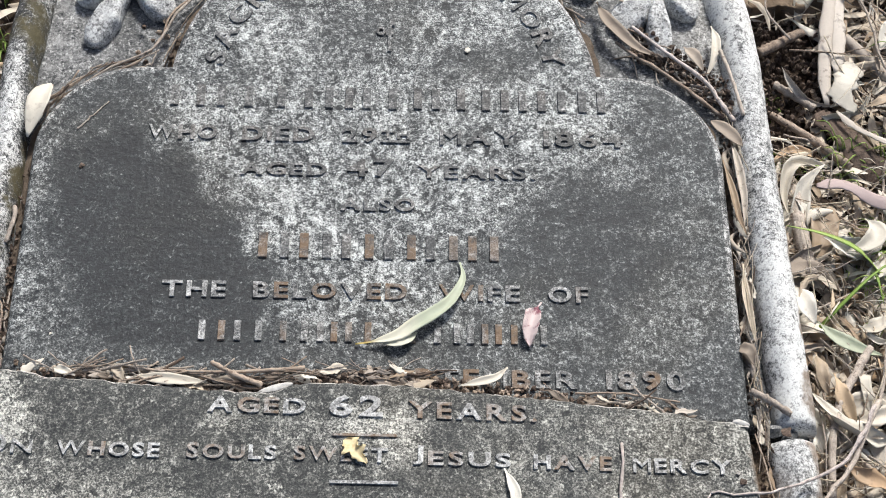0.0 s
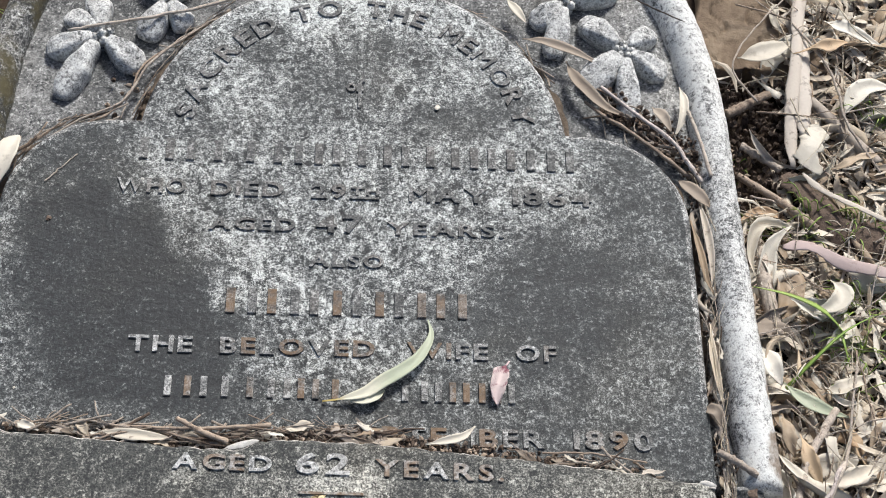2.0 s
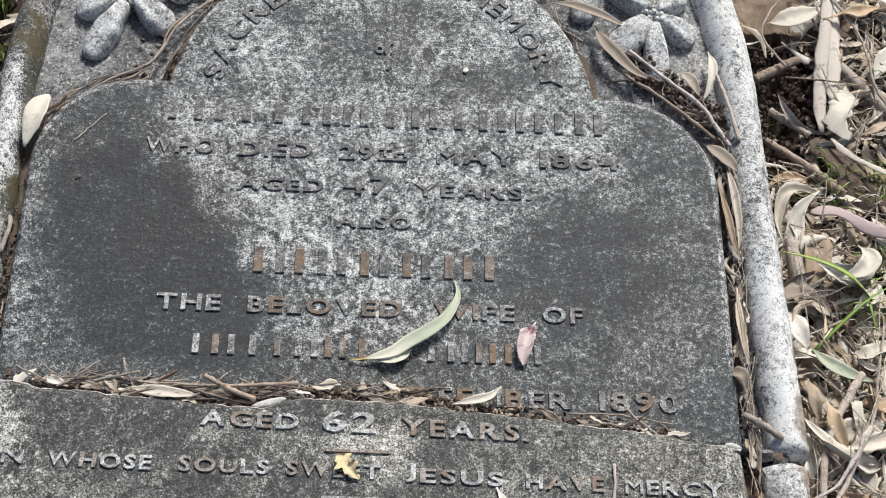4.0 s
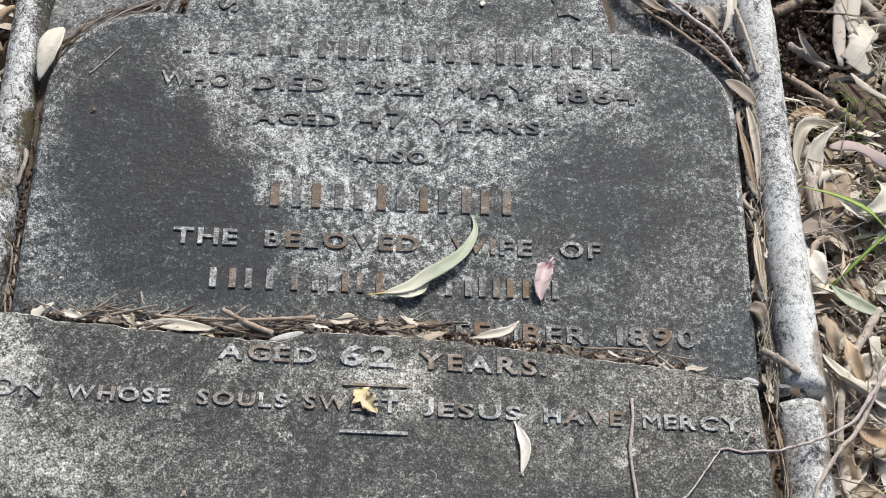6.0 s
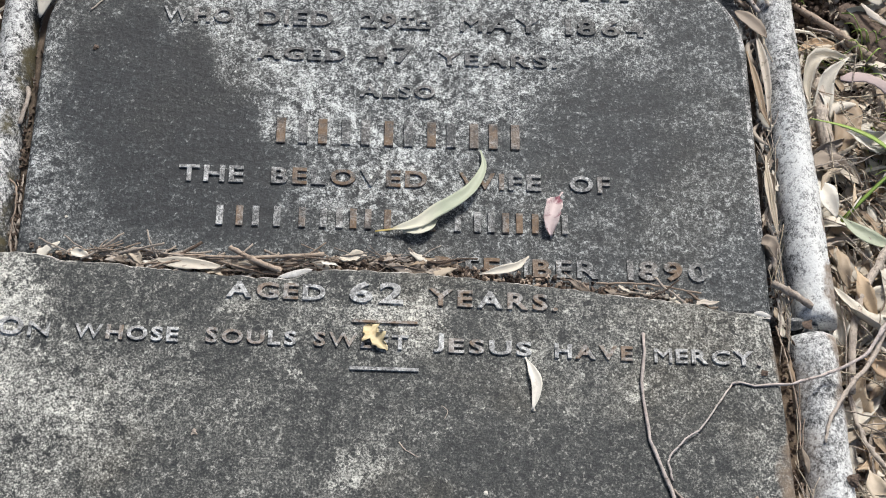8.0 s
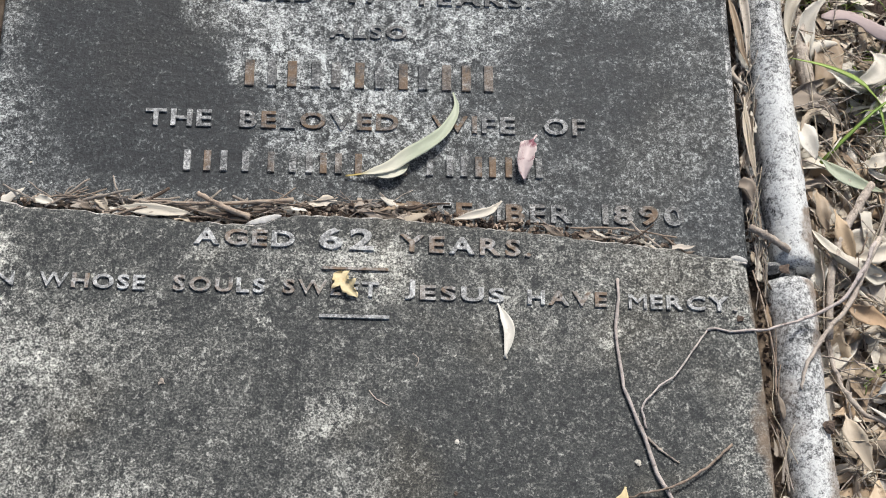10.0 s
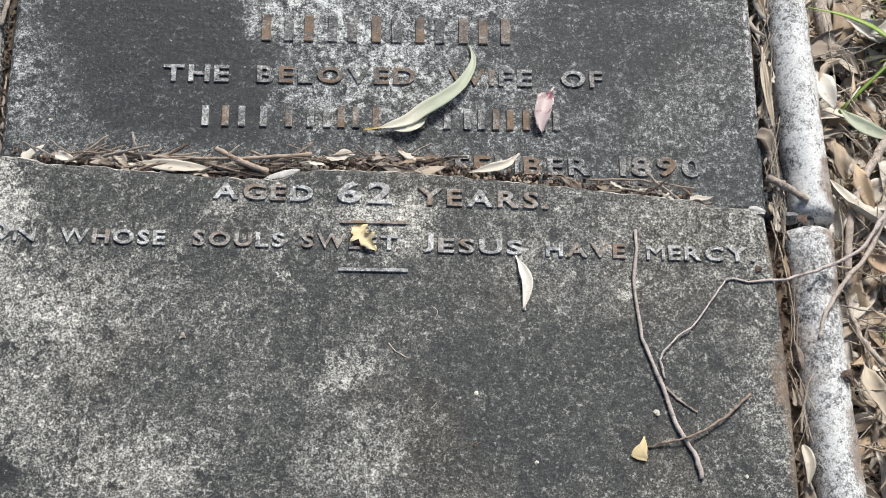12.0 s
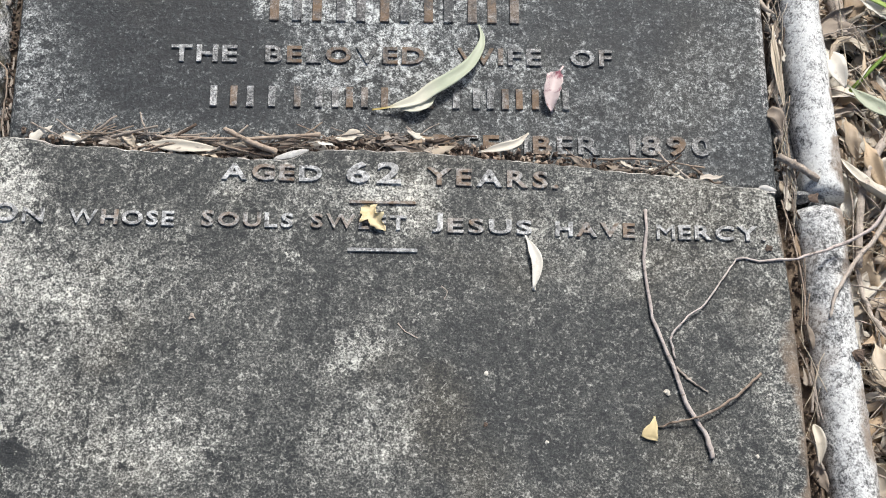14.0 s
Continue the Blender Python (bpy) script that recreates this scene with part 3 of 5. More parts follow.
def bar_mesh():
    if "bar" not in GLYPHS:
        o = [(0, 0), (1, 0), (1, 1), (0, 1)]
        bm = stacked([(o, -0.05), (o, 0.045), (inset(o, 0.03), 0.064)])
        me = bpy.data.meshes.new("letter_bar")
        bm.to_mesh(me)
        bm.free()
        me.materials.append(LETTER)
        GLYPHS["bar"] = me, 1.0
    return GLYPHS["bar"]


def letter_at(me, parent, x, y, z, sx, sy, turn=0.0, name="letter"):
    ob = new(name, me)
    if parent is low_panel:
        ob.material_slots[0].link = "OBJECT"
        ob.material_slots[0].material = LETTER_LOW
    ob.location, ob.rotation_euler, ob.scale = (x, y, z), (0, 0, radians(turn)), (sx, sy, 0.040)
    return under(ob, parent)


def word(text, parent, x0, x1, y0, y1, h, z, gap=0.13, first=1.0):
    """Raised letters from x0 to x1, whose baseline runs from y0 to y1."""
    widths = [glyph(c)[1] for c in text]
    k = (x1 - x0) / (sum(widths) + gap * 1.3 * (len(text) - 1))
    turn = math.degrees(math.atan2(y1 - y0, x1 - x0))
    x = x0
    for i, (c, w) in enumerate(zip(text, widths)):
        y = y0 + (y1 - y0) * (x - x0) / (x1 - x0)
        tall = h * (first if i == 0 else 1.0) if c not in ".," else h
        letter_at(glyph(c)[0], parent, x, y, z, k, tall, turn)
        x += k * (w + gap * 1.3)


def bars(spans, parent, y, h, z):
    """Plain raised bars in place of names."""
    for x0, x1 in spans:
        letter_at(bar_mesh()[0], parent, x0, y, z, x1 - x0, h, 0, "letter_bar")


def even_bars(x0, x1, widths, parent, y, h, z, gap=0.42, stem=0.36):
    """Plain upright bars: two for a wide letter, one for a narrow one."""
    k = (x1 - x0) / (sum(widths) + gap * (len(widths) - 1))
    x, spans = x0, []
    for w in widths:
        if w > 1.05:
            spans += [(x, x + stem * k), (x + (w - stem) * k, x + w * k)]
        else:
            spans.append((x + (w / 2 - stem / 2) * k, x + (w / 2 + stem / 2) * k))
        x += (w + gap) * k
    bars(spans, parent, y, h, z)


def write_upper():
    p = panel
    even_bars(-0.243, 0.017, [1.5, 0.6, 1.0, 1.0, 0.6, 1.25, 1.5], p, 0.1968, 0.029, 0.0)
    even_bars(0.037, 0.260, [1.15, 1.0, 1.2, 1.2, 0.6, 1.2], p, 0.198, 0.029, 0.0)
    for w, x0, x1, h in (("WHO", -0.2643, -0.1865, 0.0195), ("DIED", -0.1584, -0.0763, 0.0195), ("29", -0.0448, -0.0045, 0.0195), ("MAY", 0.0668, 0.1575, 0.0195), ("1864", 0.1861, 0.278, 0.0205)):
        word(w, p, x0, x1, 0.1503, 0.1510, h, 0.0)
    word("TH", p, 0.0005, 0.0325, 0.1565, 0.1565, 0.0105, 0.0)
    letter_at(bar_mesh()[0], p, -0.001, 0.1512, 0.0, 0.034, 0.0028, 0, "underline")
    for w, x0, x1, h in (("AGED", -0.1575, -0.0606, 0.0165), ("47", -0.0377, 0.0157, 0.0235), ("YEARS.", 0.0425, 0.1755, 0.0165)):
        word(w, p, x0, x1, 0.105, 0.1056, h, 0.0)
    word("ALSO", p, -0.0441, 0.0396, 0.0608, 0.0611, 0.0165, 0.0)
    even_bars(-0.132, 0.1315, [1.25, 1.3, 1.3, 1.3, 1.3, 1.25], p, 0.0, 0.031, 0.0)
    for w, x0, x1 in (("THE", -0.2325, -0.164), ("BELOVED", -0.1349, 0.0311), ("WIFE", 0.066, 0.1541), ("OF", 0.1842, 0.2285)):
        word(w, p, x0, x1, -0.0495, -0.0494, 0.0195, 0.0)
    even_bars(-0.190, -0.0065, [1.4, 0.5, 0.9, 0.9, 0.5, 1.1, 1.4], p, -0.1005, 0.0235, 0.0)
    even_bars(0.0270, 0.1815, [1.0, 0.9, 1.1, 1.1, 0.5, 1.1], p, -0.1005, 0.0235, 0.0)
    word("SEPTEMBER", p, -0.0036, 0.2117, -0.1505, -0.1509, 0.0205, 0.0)
    word("1890", p, 0.2422, 0.3275, -0.1512, -0.1514, 0.0225, 0.0)
    # the words that follow the arch
    cx, cy, r = 0.004, 0.2265, 0.1905
    for text, a0, a1 in (("SACRED", 171.5, 120.0), ("TO", 113.5, 95.5), ("THE", 87.5, 66.0), ("MEMORY", 59.5, 10.0)):
        widths = [glyph(c)[1] for c in text]
        k = math.radians(a0 - a1) * r / (sum(widths) + 0.16 * (len(text) - 1))
        a = math.radians(a0)
        for c, w in zip(text, widths):
            m = a - k * w / (2 * r)
            t = m - math.pi / 2
            x, y = cx + r * math.cos(m) - math.cos(t) * k * w / 2, cy + r * math.sin(m) - math.sin(t) * k * w / 2
            letter_at(glyph(c)[0], p, x, y, 0.0, k, 0.0245, math.degrees(t))
            a -= k * (w + 0.16) / r
    word("o", p, -0.0085, 0.0035, 0.302, 0.302, 0.0125, 0.0)
    word("f", p, 0.0035, 0.0135, 0.279, 0.279, 0.047, 0.0)


def write_lower():
    p = low_panel
    for w, x0, x1, y0, y1, h in (("AGED", -0.1724, -0.0719, -0.1882, -0.1901, 0.0175), ("62", -0.0481, 0.0074, -0.1911, -0.1917, 0.0235), ("YEARS.", 0.0329, 0.1658, -0.192, -0.1955, 0.0185)):
        word(w, p, x0, x1, y0, y1, h, LOW_Z)
    for w, x0, x1, y0, y1, f in (("ON", -0.396, -0.3448, -0.2356, -0.2362, 1.3), ("WHOSE", -0.3205, -0.2172, -0.2371, -0.2389, 1.0), ("SOULS", -0.1899, -0.0994, -0.239, -0.2397, 1.1),
                                 ("SWEET", -0.0822, 0.0129, -0.2397, -0.2415, 1.0), ("JESUS", 0.0383, 0.1379, -0.2431, -0.2451, 1.35), ("HAVE", 0.161, 0.2409, -0.2461, -0.2476, 1.0), ("MERCY.", 0.2624, 0.3725, -0.2485, -0.2497, 1.0)):
        word(w, p, x0, x1, y0, y1, 0.0155, LOW_Z, first=f)
    letter_at(bar_mesh()[0], p, -0.0445, -0.2130, LOW_Z, 0.067, 0.0028, -0.5, "underline")
    letter_at(bar_mesh()[0], p, -0.0452, -0.2640, LOW_Z, 0.069, 0.0034, -0.5, "underline")


write_upper()
write_lower()

# ---- carved flowers in the corners ----


def petal_mesh(length, width, height):
    """A worn petal: narrow at the heart, full and blunt at the tip, with a hollow along its middle and undercut flanks."""
    bm, rows, n, m = bmesh.new(), [], 22, 16
    for i in range(n + 1):
        u = i / n
        full = max(0.05, min(1.0, 0.42 + 1.1 * u) * (1 - max(0.0, (u - 0.72) / 0.28) ** 2.4 * 0.55) * (1 + 0.10 * noise.noise(Vector((u * 5, width * 400, length * 70)))))
        rise = height * (0.72 + 0.55 * math.sin(math.pi * min(1, u * 1.05)) - 0.30 * u)
        if i in (0, n):
            full, rise = full * 0.55, rise * 0.45
        row = []
        for k in range(m):
            a = 2 * math.pi * k / m
            y, z = math.cos(a), math.sin(a)
            flat_top = math.copysign(abs(z) ** 0.45, z)
            hollow = 0.30 * math.exp(-(y / 0.33) ** 2) * max(0.0, z) * math.sin(math.pi * u)
            worn = noise.noise(Vector((u * 4.5, y * 1.6, width * 300 + length * 90 + z)))
            pitted = noise.noise(Vector((u * 15, y * 5, width * 170 + z * 3)))
            row.append(bm.verts.new(((u - 0.5) * length + 0.0012 * worn, y * width / 2 * full * (1 + 0.10 * worn), (flat_top - hollow) * rise * 0.8 + 0.0016 * worn + 0.0007 * pitted)))
        rows.append(row)
    for a, b in zip(rows, rows[1:]):
        for k in range(m):
            bm.faces.new((a[k], a[(k + 1) % m], b[(k + 1) % m], b[k]))
    bm.faces.new(rows[0]), bm.faces.new(rows[-1])
    return bm


def carved_flower(cx, cy, tips, buds):
    bm = bmesh.new()
    for i in range(buds):
        a = i * 2 * math.pi / max(1, buds - 1) + cx * 9
        r = 0.0 if i == buds - 1 else 0.0098
        x, y, z = cx + r * math.cos(a), cy + r * math.sin(a), -0.006 - r * 0.25
        cube = bmesh.ops.create_cube(bm, size=0.0115, matrix=Matrix.Translation((x, y, z)) @ Matrix.Rotation(a, 4, "Z"))
        edges = {e for v in cube["verts"] for e in v.link_edges}
        bmesh.ops.bevel(bm, geom=list(edges), offset=0.0032, segments=2, affect="EDGES")
    bmesh.ops.create_icosphere(bm, subdivisions=2, radius=0.013, matrix=Matrix.Translation((cx, cy, -0.021)))
    flower = add("carved_flower", bm, STONE_FLOWER, upper, "flower carved in relief, worn", True)
    for x, y, w in tips:
        d = Vector((x - cx, y - cy))
        ln = d.length
        ob = part("petal", petal_mesh(ln * 0.92, w * 1.12, 0.0195), STONE_FLOWER, smooth=True)
        ob.location = (cx + d.x * 0.58, cy + d.y * 0.58, -0.0165)
        ob.rotation_euler = (0, radians(7), math.atan2(d.y, d.x))
        under(ob, flower)


carved_flower(-0.305, 0.380, ((-0.347, 0.296, 0.029), (-0.368, 0.360, 0.026), (-0.257, 0.340, 0.031), (-0.318, 0.445, 0.030), (-0.350, 0.415, 0.026)), 5)
carved_flower(-0.232, 0.440, ((-0.254, 0.385, 0.030), (-0.205, 0.402, 0.026), (-0.262, 0.488, 0.03), (-0.205, 0.49, 0.03)), 5)
carved_flower(0.333, 0.388, ((0.283, 0.334, 0.038), (0.334, 0.294, 0.027), (0.382, 0.357, 0.026), (0.372, 0.425, 0.024), (0.285, 0.440, 0.030)), 7)
carved_flower(0.262, 0.462, ((0.245, 0.383, 0.030), (0.222, 0.43, 0.026), (0.33, 0.49, 0.028), (0.27, 0.53, 0.03)), 5)

# ---- leaves, twigs and bark ----


def smooth_line(pts, n):
    """n + 1 points along a smooth curve through pts."""
    p = [Vector(q) for q in pts]
    p = [p[0] * 2 - p[1]] + p + [p[-1] * 2 - p[-2]]
    out = []
    for i in range(n + 1):
        f = i / n * (len(p) - 3)
        k = min(int(f), len(p) - 4)
        t = f - k
        a, b, c, d = p[k:k + 4]
        out.append(0.5 * (2 * b + (c - a) * t + (2 * a - 5 * b + 4 * c - d) * t * t + (3 * b - a - 3 * c + d) * t * t * t))
    return out


def leaf_bm(pts, width, curl=0.0, thick=0.0006, stalk=0.1, n=14, blunt=0.75, ragged=0.0, seed=0.0, twist=0.0):
    """A leaf along pts; curl lifts (+) or drops (-) its edges."""
    line = smooth_line(pts, n)
    bm, rows = bmesh.new(), []
    for i, c in enumerate(line):
        u = i / n
        t = (line[min(n, i + 1)] - line[max(0, i - 1)]).normalized()
        s = Vector((-t.y, t.x, 0))
        s = s.normalized() if s.length > 1e-6 else Vector((1, 0, 0))
        q = max(0.0, (u - stalk) / (1 - stalk))
        w = max(0.0009, width / 2 * max(0.0, math.sin(math.pi * q ** blunt)) ** 0.85)
        up = s.cross(t) * -1
        up = up if up.z > 0 else -up
        roll = twist * (noise.noise(Vector((u * 2.6, seed, 11))) + 0.5 * (u - 0.5))
        s, up = s * math.cos(roll) + up * math.sin(roll), up * math.cos(roll) - s * math.sin(roll)
        row = []
        for k in range(7):
            v = (k - 3) / 3
            r = 1 + ragged * noise.noise(Vector((u * 9, v * 4, seed)))
            crinkle = 0.16 * noise.noise(Vector((u * 11, v * 2.2, seed + 4))) + 0.08 * noise.noise(Vector((u * 30, v * 5, seed + 8)))
            row.append(c + s * w * v * r + up * w * (curl * v * v - (0.09 if k == 3 else 0.03 if k in (2, 4) else 0) + crinkle))
        rows.append(([bm.verts.new(p + up * thick) for p in row], [bm.verts.new(p) for p in row]))
    for (a, b), (c, d) in zip(rows, rows[1:]):
        for k in range(6):
            bm.faces.new((a[k], a[k + 1], c[k + 1], c[k]))
            bm.faces.new((b[k + 1], b[k], d[k], d[k + 1]))
        bm.faces.new((a[0], c[0], d[0], b[0]))
        bm.faces.new((a[6], b[6], d[6], c[6]))
    for a, b in (rows[0], rows[-1]):
        for k in range(6):
            bm.faces.new((a[k], a[k + 1], b[k + 1], b[k]))
    return bm


def tube_into(bm, line, r0, r1, sides=7, knobs=0.12, seed=0.0):
    rows = []
    n = len(line) - 1
    for i, c in enumerate(line):
        t = (line[min(n, i + 1)] - line[max(0, i - 1)]).normalized()
        a = t.cross(Vector((0.13, 0.2, 0.97))).normalized()
        b = t.cross(a)
        node = 0.9 * max(0.0, noise.noise(Vector((i * 0.83, seed * 3.1, 7.7))) - 0.22) if n > 15 else 0.0
        r = (r0 + (r1 - r0) * i / n) * (1 + node + knobs * noise.noise(Vector((i * 0.8, seed, 2.2))))
        rows.append([bm.verts.new(c + (a * math.cos(2 * math.pi * k / sides) + b * math.sin(2 * math.pi * k / sides)) * r) for k in range(sides)])
    for p, q in zip(rows, rows[1:]):
        for k in range(sides):
            bm.faces.new((p[k], p[(k + 1) % sides], q[(k + 1) % sides], q[k]))
    bm.faces.new(rows[0]), bm.faces.new(rows[-1])


def twig_bm(pts, r0, r1, n=20, bend=0.0, seed=0.0):
    line = smooth_line(pts, n)
    long = sum((b - a).length for a, b in zip(line, line[1:]))
    bend = min(bend, long * 0.03)
    for i, c in enumerate(line):
        c += Vector((noise.noise(Vector((i * 0.45, seed, 0))), noise.noise(Vector((i * 0.45, seed, 9))), 0)) * bend
    bm = bmesh.new()
    tube_into(bm, line, r0, r1, 7, 0.3, seed)
    return bm


def flat(pts, z, lift=0.0):
    """Points on the plane z, bowed upwards by lift in the middle."""
    m = len(pts) - 1
    return [(x, y, z + lift * math.sin(math.pi * i / m)) for i, (x, y) in enumerate(pts)]


def leaf(label, pts, width, z, material, curl=0.3, lift=0.004, group="", **more):
    more = {"ragged": 0.14, "seed": pts[0][0] * 91, **more}
    return tagged(part("leaf", leaf_bm(flat(pts, z, lift), width, curl, **more), material, smooth=True), label, "leaf", group)


def twig(label, pts, r0, r1, z, material=None, lift=0.0, bend=0.003, group="", seed=0.0, name="twig"):
    return tagged(part(name, twig_bm(flat(pts, z, lift), r0, r1, 24, bend, seed), material or TWIG_GREY, smooth=True), label, "twig", group)


# on the stone
gum_leaf = leaf("long curved pale green gum leaf lying on the stone", [(-0.023, -0.1035), (-0.004, -0.102), (0.022, -0.0955), (0.040, -0.083), (0.060, -0.070), (0.077, -0.055), (0.088, -0.036), (0.0918, -0.020), (0.0885, -0.003)], 0.0150, 0.003, TWO_TONED, 0.22, 0.010, n=34, stalk=0.13, blunt=0.62, ragged=0.06)
part("folded_lobe", leaf_bm(flat([(0.006, -0.1035), (0.020, -0.1045), (0.034, -0.0995), (0.042, -0.090)], 0.006, 0.004), 0.0095, 0.25, n=12, stalk=0.0, blunt=0.9), TWO_TONED, gum_leaf, "pale folded lobe", True)
leaf("small pink and white curled leaf on the stone", [(0.1765, -0.051), (0.171, -0.060), (0.1665, -0.070), (0.163, -0.083), (0.1615, -0.094), (0.1625, -0.104)], 0.0185, 0.0035, PINK_LEAF, 0.75, 0.005, n=18, stalk=0.2, blunt=0.75, ragged=0.35)
leaf("torn yellow leaf scrap on the stone", [(-0.032, -0.218), (-0.021, -0.228), (-0.008, -0.243)], 0.020, 0.0175, YELLOW_LEAF, 0.35, 0.002, stalk=0.0, blunt=0.7, ragged=0.9, seed=3.3, n=22, twist=0.5)
leaf("narrow bleached leaf lying on the stone", [(0.131, -0.246), (0.137, -0.260), (0.142, -0.277), (0.1375, -0.303)], 0.0115, 0.0165, PALE_LEAF, 0.4, 0.002, stalk=0.05, blunt=1.2)
leaf("small yellow triangular leaf on the stone", [(0.2435, -0.4525), (0.2455, -0.446), (0.2485, -0.439), (0.2505, -0.430)], 0.0165, 0.0165, YELLOW_LEAF, 0.2, 0.002, stalk=0.0, blunt=0.36, ragged=0.25)
twig("long bent grey twig lying on the stone", [(0.252, -0.217), (0.249, -0.278), (0.253, -0.33), (0.268, -0.37), (0.28, -0.413), (0.291, -0.435), (0.301, -0.454), (0.303, -0.470)], 0.0015, 0.0026, 0.0176, TWIG_PALE, seed=1.0)
twig("thin forked twig reaching across the stone edge", [(0.274, -0.372), (0.2705, -0.356), (0.276, -0.342), (0.304, -0.318), (0.324, -0.292), (0.340, -0.269)], 0.0011, 0.0009, 0.0162, TWIG_PALE, lift=0.004, seed=2.0)
twig("long thin grey twig bridging the moulding", [(0.340, -0.2695), (0.372, -0.270), (0.401, -0.267), (0.442, -0.255), (0.478, -0.236), (0.502, -0.206), (0.522, -0.170)], 0.0011, 0.0022, 0.0164, TWIG_PALE, seed=3.0)
twig("short thin twig lying on the stone", [(0.274, -0.381), (0.287, -0.394), (0.304, -0.406)], 0.0013, 0.0008, 0.0164, seed=4.0)
twig("curved brown twig lying on the stone", [(0.253, -0.440), (0.276, -0.435), (0.299, -0.429), (0.328, -0.412), (0.356, -0.386)], 0.0009, 0.0015, 0.0166, lift=0.006, seed=5.0, material=TWIG)
twig("short dark splinter on the stone", [(-0.345, 0.161), (-0.329, 0.181), (-0.313, 0.200)], 0.0010, 0.0007, 0.001, seed=6.0)
twig("thin pale rootlet curl on the stone", [(0.005, -0.338), (0.012, -0.346), (0.024, -0.353)], 0.0007, 0.0004, 0.0156, seed=7.0)
twig("thin pale rootlet curl on the stone", [(0.047, -0.299), (0.053, -0.305), (0.050, -0.313)], 0.0004, 0.0003, 0.0155, seed=8.0)
for i, (x, y, z, s, m) in enumerate(((0.09, -0.388, 0.015, 0.0028, PALE_LEAF), (0.147, -0.455, 0.015, 0.0022, PALE_LEAF), (0.347, -0.468, 0.015, 0.0024, PALE_LEAF), (0.138, -0.301, 0.015, 0.0030, PALE_LEAF),
                                      (-0.194, -0.333, 0.015, 0.0038, MAUVE_BARK), (0.089, -0.438, 0.015, 0.0028, TWIG_DARK), (0.264, -0.406, 0.015, 0.0036, PALE_LEAF), (0.374, -0.257, 0.015, 0.0046, TWIG_DARK),
                                      (-0.335, 0.113, 0.0, 0.004, TWIG_DARK), (0.10, 0.283, 0.0, 0.0042, PALE_LEAF), (0.287, -0.392, 0.015, 0.0018, MAUVE_BARK), (-0.345, -0.095, 0.0, 0.0018, PALE_LEAF), (0.459, -0.362, -0.003, 0.0085, TWIG_DARK), (0.43, -0.195, -0.006, 0.007, TWIG_DARK))):
    bm = bmesh.new()
    bmesh.ops.create_icosphere(bm, subdivisions=2, radius=s)
    for v in bm.verts:
        v.co *= 0.75 * (1 + 0.9 * noise.noise(v.co / s * 1.1 + Vector((i * 7, 0, 0))) + 0.35 * noise.noise(v.co / s * 3 + Vector((i, 5, 0))))
        v.co.z *= 0.5
    ob = part("crumb", bm, m)
    ob.location, ob.rotation_euler = (x, y, z + s * 0.35), (0, 0, i)
    tagged(ob, "small crumb of plant debris on the stone", "debris", "crumbs on the stone")

# in the corners beside the arch
leaf("pale broad leaf standing in the gutter", [(-0.383, 0.226), (-0.388, 0.205), (-0.394, 0.180), (-0.401, 0.152)], 0.025, -0.004, PALE_LEAF, 0.35, 0.012, stalk=0.0, blunt=1.0)
twig("long grey twig lying over the carved flower", [(-0.345, 0.380), (-0.30, 0.390), (-0.25, 0.402), (-0.19, 0.421), (-0.14, 0.445)], 0.0016, 0.0024, -0.002, lift=0.004, seed=11)
twig("long twig following the arched gutter", [(-0.392, 0.178), (-0.352, 0.226), (-0.316, 0.253), (-0.270, 0.280), (-0.247, 0.333), (-0.213, 0.376), (-0.155, 0.434)], 0.0011, 0.0016, -0.0175, TWIG_GREY, 0.014, 0.002, seed=12)
twig("long twig following the arched gutter", [(-0.36, 0.214), (-0.318, 0.246), (-0.280, 0.268), (-0.262, 0.300), (-0.248, 0.345), (-0.18, 0.412)], 0.0010, 0.0015, -0.02, TWIG, 0.014, 0.002, seed=13)
twig("thin stalk crossing the arched gutter", [(-0.272, 0.262), (-0.262, 0.300), (-0.238, 0.350), (-0.195, 0.400)], 0.0009, 0.0006, -0.014, TWIG_GREY, 0.006, 0.002, seed=14)
leaf("dry brown leaf lying over the arch edge", [(0.206, 0.398), (0.235, 0.388), (0.270, 0.374), (0.302, 0.362)], 0.0135, -0.006, BROWN_LEAF, 0.4, 0.008)
leaf("pale dry leaf curling round the arch edge", [(0.260, 0.370), (0.266, 0.345), (0.280, 0.322), (0.304, 0.298), (0.334, 0.288)], 0.0165, -0.012, BROWN_LEAF, 0.5, 0.008)
leaf("dry pale leaf in the corner gutter", [(0.188, 0.462), (0.200, 0.440), (0.212, 0.424)], 0.012, -0.008, PALE_LEAF)
twig("thick dry twig lying in the corner gutter", [(0.300, 0.329), (0.336, 0.292), (0.381, 0.249), (0.396, 0.222), (0.412, 0.196)], 0.0023, 0.0029, -0.006, TWIG_PALE, 0.004, 0.002, seed=21)
twig("dry twig lying along the panel shoulder", [(0.280, 0.310), (0.300, 0.288), (0.342, 0.256), (0.400, 0.206)], 0.0018, 0.0026, -0.012, TWIG, 0.006, 0.002, seed=22)
twig("grey twig leaning on the moulding", [(0.402, 0.292), (0.407, 0.265), (0.414, 0.232), (0.421, 0.199)], 0.0022, 0.0024, 0.002, TWIG_GREY, 0.006, 0.001, seed=23)
twig("thin twig over the moulding", [(0.335, 0.47), (0.37, 0.445), (0.415, 0.425)], 0.0010, 0.0008, 0.003, TWIG_DARK, 0.004, 0.001, seed=24)
